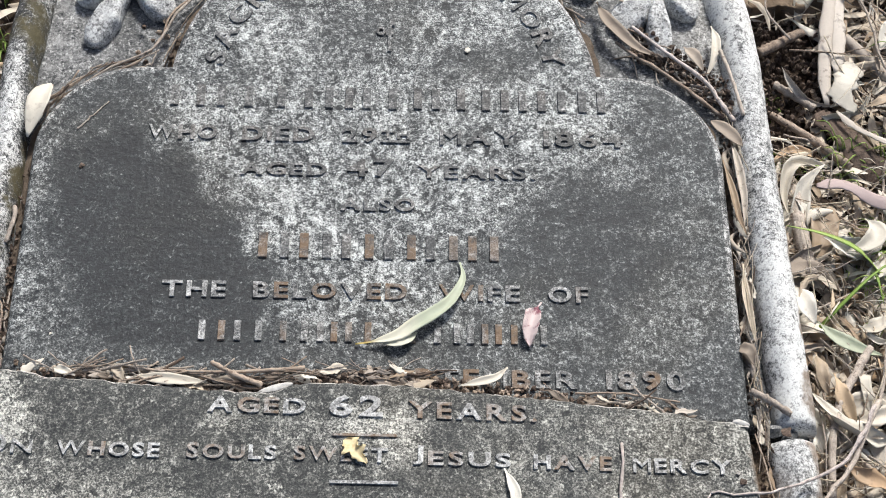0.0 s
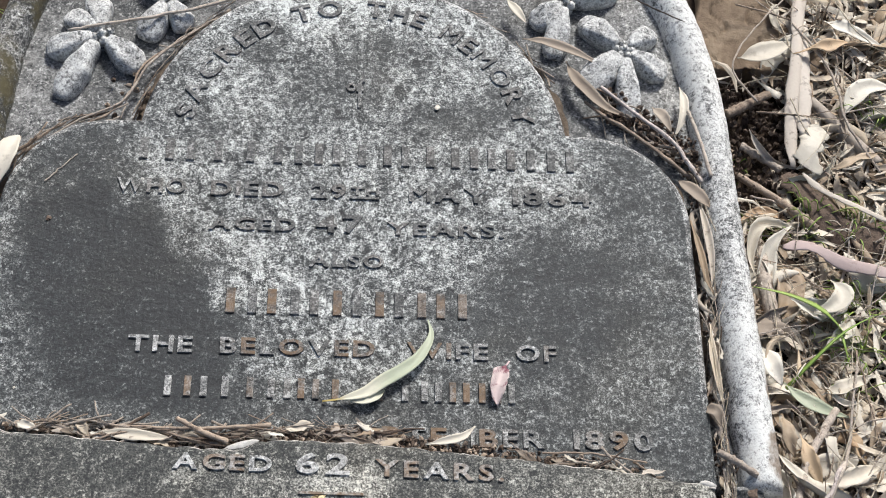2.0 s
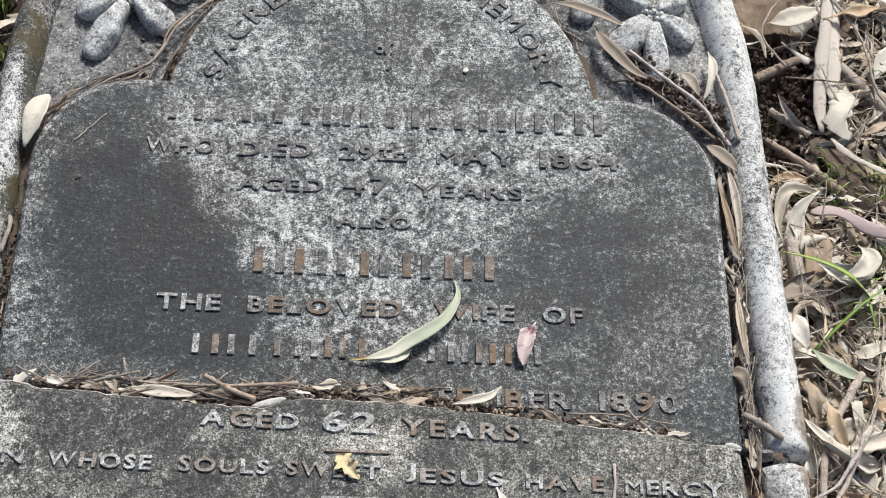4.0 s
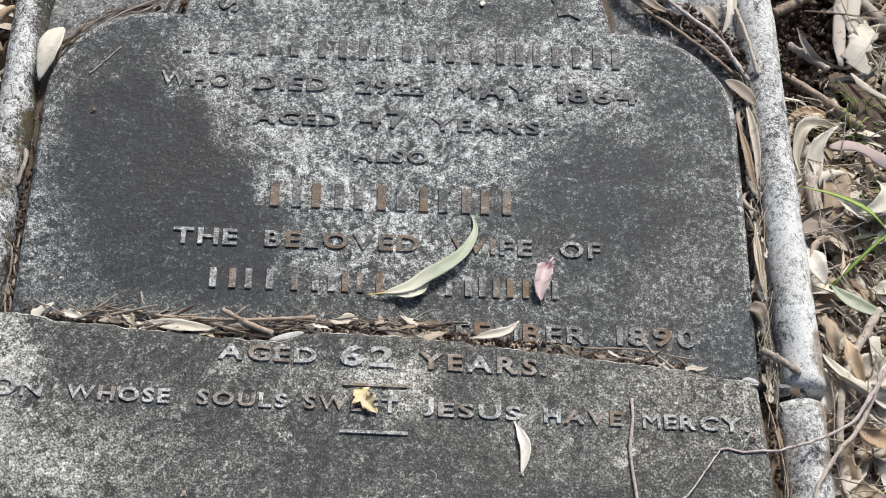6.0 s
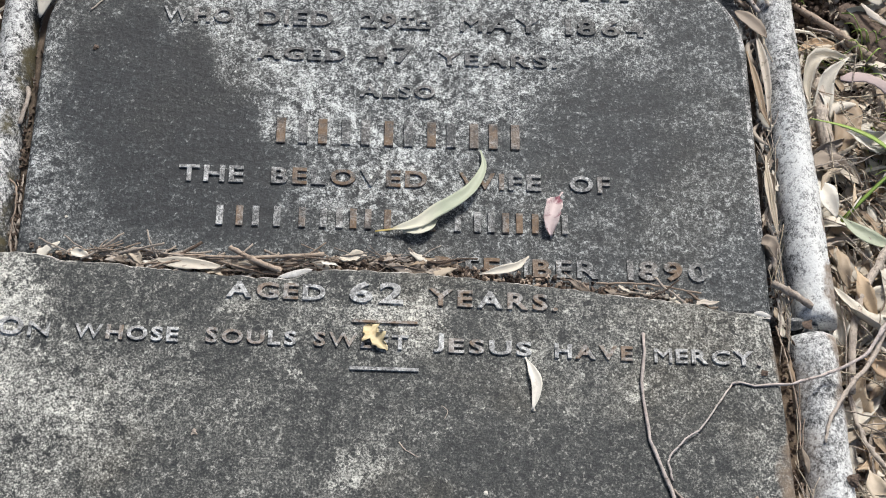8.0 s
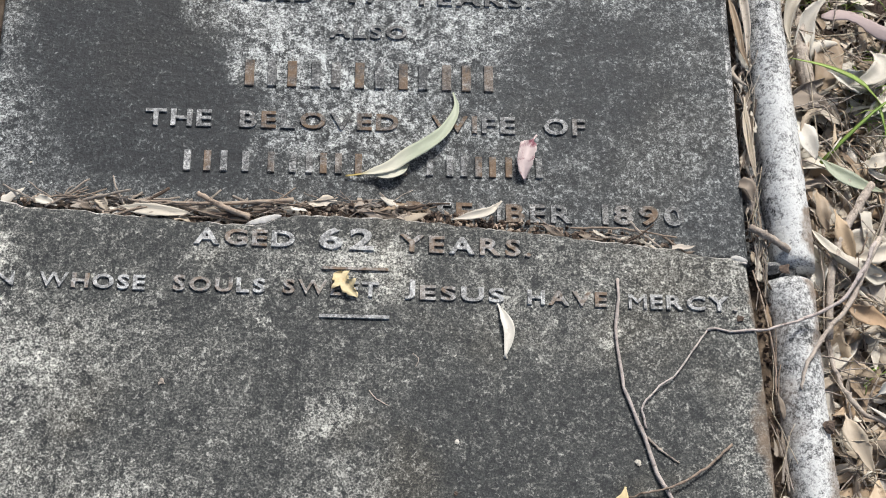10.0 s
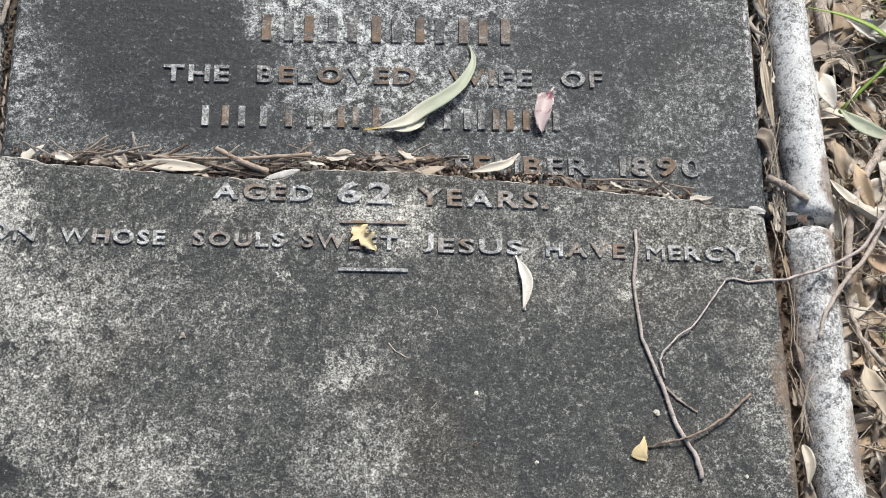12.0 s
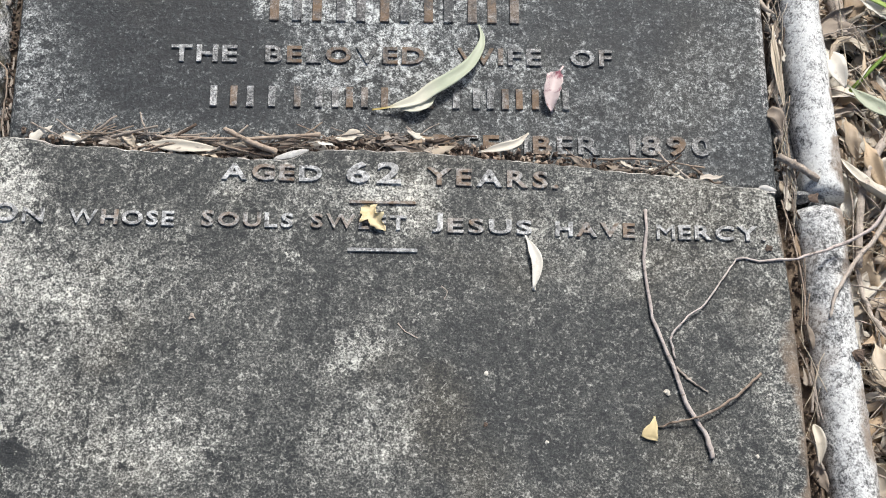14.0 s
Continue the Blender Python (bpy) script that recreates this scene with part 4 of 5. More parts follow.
leaf("curled pale leaf standing in the corner", [(0.398, 0.337), (0.400, 0.312), (0.396, 0.285), (0.386, 0.262)], 0.0115, -0.012, PALE_LEAF, 0.5, 0.008)
leaf("small dry leaf in the corner gutter", [(0.362, 0.305), (0.372, 0.288), (0.383, 0.270)], 0.015, -0.012, BROWN_LEAF, 0.4, 0.006)
leaf("dry leaf wedged across the gutter", [(0.384, 0.194), (0.397, 0.180), (0.410, 0.166), (0.418, 0.160)], 0.017, -0.004, BROWN_LEAF, 0.3, 0.005, stalk=0.0)

RND = random.Random(7)


def heap(meshes, count, place, group, label, category, name):
    """Loose pieces that share a few meshes, each a thing of its own."""
    for i in range(count):
        ob = new(name, meshes[RND.randrange(len(meshes))])
        x, y, z, tx, ty, tz, k = place(i)
        ob.location, ob.rotation_euler, ob.scale = (x, y, z), (tx, ty, tz), (k, k, k)
        tagged(ob, label, category, group)


def mesh_of(bm, name, material):
    bmesh.ops.recalc_face_normals(bm, faces=bm.faces)
    me = bpy.data.meshes.new(name)
    bm.to_mesh(me)
    bm.free()
    me.materials.append(material)
    for p in me.polygons:
        p.use_smooth = True
    return me


def loose_twig(i, mat, slim=1.0):
    r = RND.uniform(0.018, 0.034) * slim
    pts = [((k / 3 - 0.5), RND.uniform(-0.035, 0.035), RND.uniform(-0.02, 0.02)) for k in range(4)]
    bm = twig_bm(pts, r, r * RND.uniform(0.5, 0.9), 12, 0.03, i * 3.1)
    if i % 3 == 0:
        s = RND.choice((-1, 1))
        tube_into(bm, smooth_line([(0.05, 0, 0), (0.14, 0.07 * s, 0.03), (0.26, 0.11 * s, 0.05)], 6), r * 0.6, r * 0.35, 6, 0.3, i)
    return mesh_of(bm, "twig", mat)


def loose_leaf(i, mat):
    bow = RND.uniform(-0.35, 0.35)
    pts = [(-0.5, bow * 0.5, 0), (-0.2, -bow * 0.4, RND.uniform(0, 0.14)), (0.15, -bow * 0.6, RND.uniform(0, 0.16)), (0.5, bow * 0.7, RND.uniform(-0.04, 0.12))]
    wide = RND.choice((0.10, 0.14, 0.18, 0.24, 0.32)) * RND.uniform(0.85, 1.15)
    return mesh_of(leaf_bm(pts, wide, RND.uniform(-1.3, 1.5), 0.006, RND.uniform(0.0, 0.14), 12, RND.uniform(0.6, 1.3), RND.choice((0.1, 0.3, 0.7)), i, RND.choice((0.3, 0.9, 1.6))), "leaf", mat)


THIN = [loose_twig(i, (TWIG, TWIG_GREY, TWIG_GREY)[i % 3], 0.45) for i in range(12)]
TWIGS = [loose_twig(i, (TWIG, TWIG_GREY, TWIG_GREY, TWIG_DARK, TWIG)[i % 5]) for i in range(16)]
LEAVES = [loose_leaf(i, (DRY_LEAF, BROWN_LEAF, PALE_LEAF, DRY_LEAF, PALE_LEAF, MAUVE_BARK, TAN_LEAF)[i % 7]) for i in range(42)]

BROWNS = [loose_leaf(i + 50, BROWN_LEAF) for i in range(8)]


def gumnut_mesh(i):
    """A woody cup with a thick rim, hollow at the top, on a short stalk; 1 across."""
    prof = [(0.08, -0.85), (0.10, -0.55), (0.30, -0.45), (0.47, -0.18), (0.50, 0.10), (0.42, 0.30), (0.46, 0.38), (0.40, 0.43), (0.28, 0.38), (0.20, 0.20)]
    bm, rows, m = bmesh.new(), [], 9
    for r, z in prof:
        rows.append([bm.verts.new((r * math.cos(2 * math.pi * k / m) * (1 + 0.12 * noise.noise(Vector((k * 1.7, i, z)))), r * math.sin(2 * math.pi * k / m), z * (0.85 + 0.1 * (i % 3)))) for k in range(m)])
    for a, b in zip(rows, rows[1:]):
        for k in range(m):
            bm.faces.new((a[k], a[(k + 1) % m], b[(k + 1) % m], b[k]))
    bm.faces.new(rows[0]), bm.faces.new(rows[-1])
    return mesh_of(bm, "gumnut", (TWIG_DARK, TWIG_DARK, TWIG)[i % 3])


GUMNUTS = [gumnut_mesh(i) for i in range(6)]
def flake_mesh(i, mat):
    """A flat torn flake of leaf or bark, 1 long."""
    pts = [(k / 3 - 0.5, RND.uniform(-0.05, 0.05), RND.uniform(-0.03, 0.05)) for k in range(4)]
    return mesh_of(leaf_bm(pts, RND.uniform(0.18, 0.42), RND.uniform(-0.3, 0.3), 0.012, 0.0, 12, RND.uniform(0.5, 1.6), 0.9, i * 2.3, 0.6), "leaf_scrap", mat)


SCRAPS = [flake_mesh(i, (BROWN_LEAF, DRY_LEAF, MAUVE_BARK, PALE_LEAF)[i % 4]) for i in range(12)]
STRAWS = [loose_twig(i + 40, (STRAW, STRAW, TWIG_GREY)[i % 3], 0.30) for i in range(10)]


def tumbled(x, y, z, lo=0.005, hi=0.0078):
    return x, y, z, RND.uniform(0, 6.28), RND.uniform(0, 6.28), RND.uniform(0, 6.28), RND.uniform(lo, hi)


# twigs heaped against the break
def on_break(i):
    x = RND.triangular(-0.37, 0.10, -0.20) if i % 9 else RND.uniform(0.18, 0.34)
    if i % 7 == 3:
        x = RND.uniform(-0.01, 0.06)
    spread = 0.014 if x < 0.09 else 0.005
    y = crack(x, 5.0) + 0.005 + spread * RND.random()
    k = RND.uniform(0.022, 0.062) * (1.15 if -0.30 < x < -0.08 else 0.9)
    slope = -0.06 if x > 0 else -0.03
    return x, y, 0.003 + 0.010 * RND.random(), RND.uniform(0, 6), RND.uniform(-0.16, 0.16), slope + RND.gauss(0, 0.42), k


heap(TWIGS, 62, on_break, "twigs along the break", "dry brown twig heaped against the break", "twig", "twig")
heap(SCRAPS, 75, lambda i: (lambda p: (p[0], p[1] - 0.002, p[2] - 0.001, RND.uniform(-0.5, 0.5), p[4], p[5], RND.uniform(0.012, 0.036)))(on_break(i)), "leaf scraps along the break", "torn brown leaf scrap caught against the break", "leaf scrap", "leaf_scrap")
heap(GUMNUTS, 22, lambda i: (lambda x: tumbled(x, crack(x, 5.0) + 0.006 + 0.012 * RND.random(), 0.006 + 0.004 * RND.random(), 0.0045, 0.007))(RND.uniform(-0.02, 0.07) if i % 3 else RND.uniform(-0.3, 0.05)), "gumnuts along the break", "dark woody gumnut caught against the break", "gumnut", "gumnut")
heap(THIN, 70, lambda i: (*on_break(i)[:6], RND.uniform(0.02, 0.055)), "stalks along the break", "thin dry stalk caught against the break", "stalk", "stalk")
leaf("bleached leaf folded over the break", [(0.085, -0.156), (0.108, -0.152), (0.124, -0.147), (0.137, -0.134)], 0.010, 0.016, PALE_LEAF, 0.5, 0.003)
leaf("bleached leaf lying along the break", [(-0.252, -0.147), (-0.228, -0.150), (-0.20, -0.152), (-0.175, -0.153)], 0.013, 0.009, PALE_LEAF, 0.3, 0.003, ragged=0.2)
leaf("brown leaf scrap caught at the break", [(-0.276, -0.133), (-0.268, -0.142), (-0.262, -0.151)], 0.011, 0.008, DRY_LEAF, 0.25, 0.004, ragged=0.5)
leaf("small pale leaf scrap at the break", [(-0.335, -0.139), (-0.325, -0.143), (-0.312, -0.147)], 0.010, 0.009, PALE_LEAF, 0.4, 0.004, ragged=0.5)
twig("thick twig lying in the break", [(-0.172, -0.131), (-0.155, -0.142), (-0.136, -0.151), (-0.118, -0.156)], 0.0026, 0.0030, 0.0125, TWIG, 0.003, 0.001, seed=31)
twig("straight twig lying along the break", [(-0.24, -0.140), (-0.16, -0.143), (-0.075, -0.136)], 0.0012, 0.0024, 0.011, TWIG, 0.003, 0.001, seed=32)
twig("thin stalk standing at the break", [(-0.259, -0.112), (-0.254, -0.128), (-0.246, -0.143)], 0.0008, 0.0012, 0.008, TWIG_GREY, 0.006, 0.001, seed=33)
twig("thin straw lying at the break", [(0.208, -0.158), (0.26, -0.159), (0.318, -0.166)], 0.0012, 0.0009, 0.006, TWIG, 0.004, 0.001, seed=34)


# debris in the right gutter
def in_gutter(i):
    y = RND.uniform(-0.21, 0.17) if i % 5 else RND.uniform(-0.52, -0.2)
    x = 0.4065 + RND.uniform(-0.006, 0.006) + (0.004 if y < -0.25 else 0)
    return x, y, -0.016 + 0.012 * RND.random(), RND.uniform(0, 6), RND.uniform(-0.15, 0.15), math.pi / 2 + RND.gauss(0, 0.25), RND.uniform(0.02, 0.06)


heap(TWIGS, 58, in_gutter, "twigs in the gutter", "dry twig lying in the gutter beside the panel", "twig", "twig")
heap(STRAWS, 34, lambda i: (lambda p: (p[0], p[1], p[2] + 0.006, *p[3:6], RND.uniform(0.03, 0.08)))(in_gutter(i)), "straws in the gutter", "thin pale straw lying in the gutter beside the panel", "straw", "straw")
heap(SCRAPS, 26, lambda i: (lambda p: (p[0], p[1], -0.008, RND.uniform(-0.6, 0.6), p[4], p[5], RND.uniform(0.015, 0.035)))(in_gutter(i)), "leaf scraps in the gutter", "torn dry leaf scrap lying in the gutter", "leaf scrap", "leaf_scrap")
heap(BROWNS, 10, lambda i: (*in_gutter(i)[:2], -0.010, RND.uniform(-0.6, 0.6), RND.uniform(-0.2, 0.2), math.pi / 2 + RND.gauss(0, 0.2), RND.uniform(0.025, 0.045)), "leaves in the gutter", "narrow dry leaf lying in the gutter", "leaf", "leaf")
leaf("pale curled leaf in the gutter", [(0.393, 0.140), (0.397, 0.110), (0.400, 0.085), (0.404, 0.060), (0.412, 0.042)], 0.0085, -0.004, DRY_LEAF, 0.6, 0.006)
leaf("rolled dry bark strip in the gutter", [(0.406, 0.160), (0.409, 0.120), (0.411, 0.085), (0.410, 0.052)], 0.010, -0.004, MAUVE_BARK, 1.2, 0.004, stalk=0.0)
leaf("pale bark flake in the gutter", [(0.404, 0.006), (0.402, -0.030), (0.405, -0.065), (0.409, -0.092)], 0.009, -0.006, DRY_LEAF, 0.7, 0.004)
leaf("brown leaf scrap wedged in the gutter", [(0.388, -0.098), (0.398, -0.104), (0.404, -0.118)], 0.015, -0.004, BROWN_LEAF, 0.3, 0.006, stalk=0.0)
twig("stout grey stick lying across the gutter", [(0.396, -0.150), (0.415, -0.162), (0.436, -0.176)], 0.0040, 0.0036, 0.0015, TWIG_GREY, 0.002, 0.001, seed=41)
leaf("rolled bark flake in the lower gutter", [(0.409, -0.432), (0.412, -0.452), (0.411, -0.472)], 0.011, -0.004, PALE_LEAF, 1.0, 0.004, stalk=0.0)
twig("thin straw lying in the lower gutter", [(0.397, -0.196), (0.404, -0.235), (0.411, -0.290), (0.410, -0.330)], 0.0010, 0.0008, -0.006, TWIG, 0.004, 0.002, seed=42)
# splinters of stone at the broken moulding
for x, y, s, turn in ((0.416, -0.191, 0.014, 0.2), (0.436, -0.196, 0.010, 0.5), (0.407, -0.178, 0.009, 1.0)):
    bm = bmesh.new()
    bmesh.ops.create_icosphere(bm, subdivisions=2, radius=s)
    for v in bm.verts:
        v.co *= 1 + 0.6 * noise.noise(v.co * 70 + Vector((x * 90, 0, 0)))
        v.co.y *= 0.5
        v.co.z *= 0.5
    ob = part("stone_splinter", bm, STONE_BED)
    ob.location, ob.rotation_euler = (x, y, -0.012), (0, 0, turn)
    tagged(ob, "dark stone splinter at the broken moulding", "stone", "stone splinters")


# debris in the right corner and the left gutter
def in_corner(i):
    u, v = RND.random(), RND.random()
    x = 0.30 + 0.112 * u
    y = 0.285 - 0.10 * u ** 1.5 + 0.05 * v
    return x, y, -0.023 + 0.016 * RND.random(), RND.uniform(0, 6), RND.uniform(-0.3, 0.3), -0.8 + RND.gauss(0, 0.6), RND.uniform(0.018, 0.05)


heap(GUMNUTS, 60, lambda i: (lambda p: tumbled(p[0], p[1], p[2] + 0.003))(in_corner(i)), "gumnuts in the corner", "dark woody gumnut in the corner beside the carved flower", "gumnut", "gumnut")
heap(TWIGS, 44, in_corner, "twigs in the corner", "dry twig in the corner beside the carved flower", "twig", "twig")
heap(TWIGS, 10, lambda i: (-0.400 + RND.uniform(-0.006, 0.004), RND.uniform(-0.13, -0.05), -0.018, RND.uniform(0, 6), 0.1, math.pi / 2 + RND.gauss(0, 0.3), RND.uniform(0.03, 0.07)), "twigs in the left gutter", "dry twig lying in the gutter beside the panel", "twig", "twig")
heap(TWIGS, 16, lambda i: (lambda a: (0.0035 + 0.262 * math.cos(a), 0.227 + 0.262 * math.sin(a), -0.02 + 0.012 * RND.random(), RND.uniform(0, 6), 0.1, a + math.pi / 2 + RND.gauss(0, 0.3), RND.uniform(0.02, 0.05)))(radians(RND.uniform(118, 172))), "twigs along the arch", "dry twig lying along the arched panel edge", "twig", "twig")
heap(TWIGS, 10, lambda i: (lambda a: (0.0035 + 0.262 * math.cos(a), 0.227 + 0.262 * math.sin(a), -0.018, RND.uniform(0, 6), 0.1, a + math.pi / 2 + RND.gauss(0, 0.3), RND.uniform(0.02, 0.05)))(radians(RND.uniform(25, 60))), "twigs along the arch", "dry twig lying along the arched panel edge", "twig", "twig")
heap(TWIGS, 20, lambda i: (lambda a: (-0.2735 + 0.127 * math.cos(a) * RND.uniform(0.98, 1.05), 0.135 + 0.127 * math.sin(a) * RND.uniform(0.98, 1.05), -0.014 + 0.010 * RND.random(), RND.uniform(0, 6), 0.1, a + math.pi / 2 + RND.gauss(0, 0.2), RND.uniform(0.025, 0.06)))(radians(RND.uniform(92, 160))), "twigs along the shoulder", "dry twig lying along the panel shoulder", "twig", "twig")
heap(GUMNUTS, 12, lambda i: tumbled(-0.262 + RND.uniform(-0.03, 0.03), 0.30 + RND.uniform(-0.035, 0.04), -0.016), "gumnuts beside the arch", "dark woody gumnut caught beside the arch", "gumnut", "gumnut")
twig("bent twig lying in the mossy gutter", [(-0.405, 0.064), (-0.402, 0.050), (-0.405, 0.032), (-0.408, 0.018)], 0.0022, 0.0026, -0.008, TWIG_GREY, 0.004, 0.001, seed=51)
twig("thin straw loop in the gutter", [(-0.410, -0.050), (-0.401, -0.062), (-0.399, -0.085), (-0.402, -0.128)], 0.0010, 0.0008, -0.006, TWIG, 0.006, 0.001, seed=52)


def crumbs(name, label, count, place, material):
    """Many dark crumbs in one object."""
    rnd = random.Random(len(label))
    verts, faces = [], []
    for i in range(count):
        x, y, z = place(rnd)
        b, r = len(verts), rnd.uniform(0.0012, 0.0034)
        turn = Euler((rnd.uniform(0, 6), rnd.uniform(0, 6), rnd.uniform(0, 6))).to_matrix()
        for p in ((1.5, 0, 0), (-1.4, 0, 0), (0, 1, 0), (0, -1, 0), (0, 0, 0.9), (0, 0, -0.9)):
            verts.append(Vector((x, y, z)) + turn @ Vector(p) * r * rnd.uniform(0.75, 1.2))
        faces += [(b + p, b + q, b + t) for p, q, t in ((0, 2, 4), (2, 1, 4), (1, 3, 4), (3, 0, 4), (2, 0, 5), (1, 2, 5), (3, 1, 5), (0, 3, 5))]
    me = bpy.data.meshes.new(name)
    me.from_pydata(verts, [], faces)
    me.materials.append(material)
    return tagged(new(name, me), label, "debris", kind="stuff")


def corner_place(rnd):
    u, v = rnd.random(), rnd.random()
    return 0.30 + 0.115 * u, 0.288 - 0.10 * u ** 1.5 + 0.055 * v * (0.4 + u), -0.023 + 0.008 * rnd.random()


def gutter_place(rnd):
    y = rnd.uniform(-0.52, 0.19)
    return 0.405 + rnd.uniform(-0.009, 0.009) + (0.004 if y < -0.22 else 0), y, -0.021 + 0.006 * rnd.random()


def break_place(rnd):
    x = rnd.triangular(-0.385, 0.33, -0.18)
    return x, crack(x, 5.0) + 0.003 + 0.012 * rnd.random() ** 1.5, 0.001 + 0.004 * rnd.random()


def left_place(rnd):
    return -0.4015 + rnd.uniform(-0.010, 0.006), rnd.triangular(-0.145, 0.20, -0.12), -0.021 + 0.006 * rnd.random()


crumbs("mulch", "dark mulch and gumnuts heaped in the corner", 420, corner_place, TWIG_DARK)
crumbs("mulch", "dark crumbs of debris lying in the gutter", 300, gutter_place, TWIG_DARK)
crumbs("mulch", "dark crumbs of debris caught against the break", 700, break_place, TWIG_DARK)
crumbs("mulch", "pale brown crumbs of debris mixed along the break", 500, break_place, TWIG)
crumbs("mulch", "dark crumbs of debris in the mossy gutter", 160, left_place, TWIG_DARK)

# ---- litter beside the stone ----
LX0, LX1, LY0, LY1 = 0.462, 0.74, -0.75, 0.62


def bare(x, y):
    """The patch of mulch with few leaves."""
    return 0.4 < x < 0.55 and 0.19 < y < 0.385


def litter_bits():
    """Small crumbs, straws and leaf scraps, too many to count."""
    rnd = random.Random(3)
    verts, faces, mats = [], [], []
    for i in range(30000):
        if i < 12000:
            side = -1 if i % 9 == 0 else 1
            x = rnd.uniform(LX0 - 0.002, LX1) if side > 0 else rnd.uniform(-0.62, -0.448)
            x += (side * 0.30 * rnd.random() ** 2) if i % 3 == 0 else 0.0
            y = rnd.uniform(LY0, LY1) + rnd.gauss(0, 0.10)
        else:
            x, y = rnd.gauss(0.1, 1.15), rnd.gauss(-0.1, 1.15)
            if -0.455 < x < 0.51 and -1.0 < y < 0.75:
                continue
        if 0 < x < 0.548 and 0.392 < y < 0.74:
            continue
        z = ground_height(x, y) + rnd.uniform(0.0, 0.022)
        dark = bare(x, y)
        a, tilt = rnd.uniform(0, 6.28), rnd.uniform(-0.5, 0.5)
        if dark or rnd.random() < 0.12:
            ln, w, h, mat = rnd.uniform(0.003, 0.008), rnd.uniform(0.003, 0.006), rnd.uniform(0.002, 0.005), 2
        elif rnd.random() < 0.5:
            ln, w, h, mat = rnd.uniform(0.02, 0.06), rnd.uniform(0.001, 0.0025), 0.0012, rnd.choice((1, 1, 2))
        else:
            ln, w, h, mat = rnd.uniform(0.015, 0.055), rnd.uniform(0.004, 0.013), 0.0008, 0
            z += 0.010 * rnd.random()
        sickle = rnd.uniform(-0.25, 0.25) * ln
        m = Matrix.Translation((x, y, z)) @ Euler((tilt, rnd.uniform(-0.4, 0.4), a)).to_matrix().to_4x4()
        b = len(verts)
        for u, k in ((-0.5, 0.25), (-0.15, 1.0), (0.2, 0.9), (0.5, 0.2)):
            bow = h * 2 * (1 - 4 * u * u)
            for p, q in ((-1, 0), (1, 0), (0, 1)):
                verts.append(m @ Vector((u * ln, p * w / 2 * k + sickle * (1 - 4 * u * u), bow + q * h * k)))
        for r in range(3):
            for c in range(3):
                faces.append((b + 3 * r + c, b + 3 * r + (c + 1) % 3, b + 3 * r + 3 + (c + 1) % 3, b + 3 * r + 3 + c))
                mats.append(mat)
        faces += [(b, b + 1, b + 2), (b + 11, b + 10, b + 9)]
        mats += [mat, mat]
    me = bpy.data.meshes.new("leaf_litter")
    me.from_pydata(verts, [], faces)
    for m in (DRY_LEAF, TWIG_GREY, TWIG_DARK):
        me.materials.append(m)
    me.polygons.foreach_set("material_index", mats)
    return tagged(new("leaf_litter", me), "mixed small leaf scraps, straws and mulch on the ground", "leaf litter", kind="stuff")


litter_bits()


def on_ground(i):
    while True:
        x, y = LX0 + 0.012 + (LX1 - LX0) * RND.random() ** 1.5, RND.uniform(LY0 + 0.1, LY1)
        if x < 0.54 and y > 0.39 or 0.53 < x < 0.66 and 0.135 < y < 0.235:
            continue
        if not bare(x, y) or RND.random() < 0.13:
            break
    z = ground_height(x, y) + 0.012 + 0.022 * RND.random()
    return x, y, z, RND.gauss(0, 0.5), RND.gauss(0, 0.22), RND.uniform(0, 6.28), RND.uniform(0.04, 0.11)


heap(GUMNUTS, 170, lambda i: (lambda x, y: tumbled(x, y, ground_height(x, y) + 0.010 + 0.010 * RND.random()))(RND.uniform(0.466, 0.555), RND.uniform(0.185, 0.39)), "gumnuts in the mulch", "dark woody gumnut lying in the mulch", "gumnut", "gumnut")
heap(LEAVES, 255, on_ground, "leaves in the litter", "dry curled gum leaf lying in the litter", "leaf", "leaf")
heap(LEAVES, 10, lambda i: (RND.uniform(-0.56, -0.465), RND.uniform(-0.2, 0.55), -0.058, RND.gauss(0, 0.3), 0.1, RND.uniform(0, 6), RND.uniform(0.04, 0.08)), "leaves in the litter", "dry curled gum leaf lying in the litter", "leaf", "leaf")


def stick_on_ground(i):
    x, y, z, *_ = on_ground(i)
    return x, y, z + 0.008, RND.uniform(0, 6), RND.gauss(0, 0.08), RND.choice((2.3, -0.6, 1.2, 0.3)) + RND.gauss(0, 0.5), RND.uniform(0.05, 0.15)


heap(STRAWS, 230, lambda i: (lambda p: (p[0], p[1], p[2] + 0.010, p[3], p[4], RND.uniform(0, 6.28), RND.uniform(0.05, 0.13)))(stick_on_ground(i)), "straws in the litter", "thin dry straw lying in the leaf litter", "straw", "straw")
heap(THIN, 150, stick_on_ground, "sticks in the litter", "dry grey stick lying in the leaf litter", "stick", "stick")


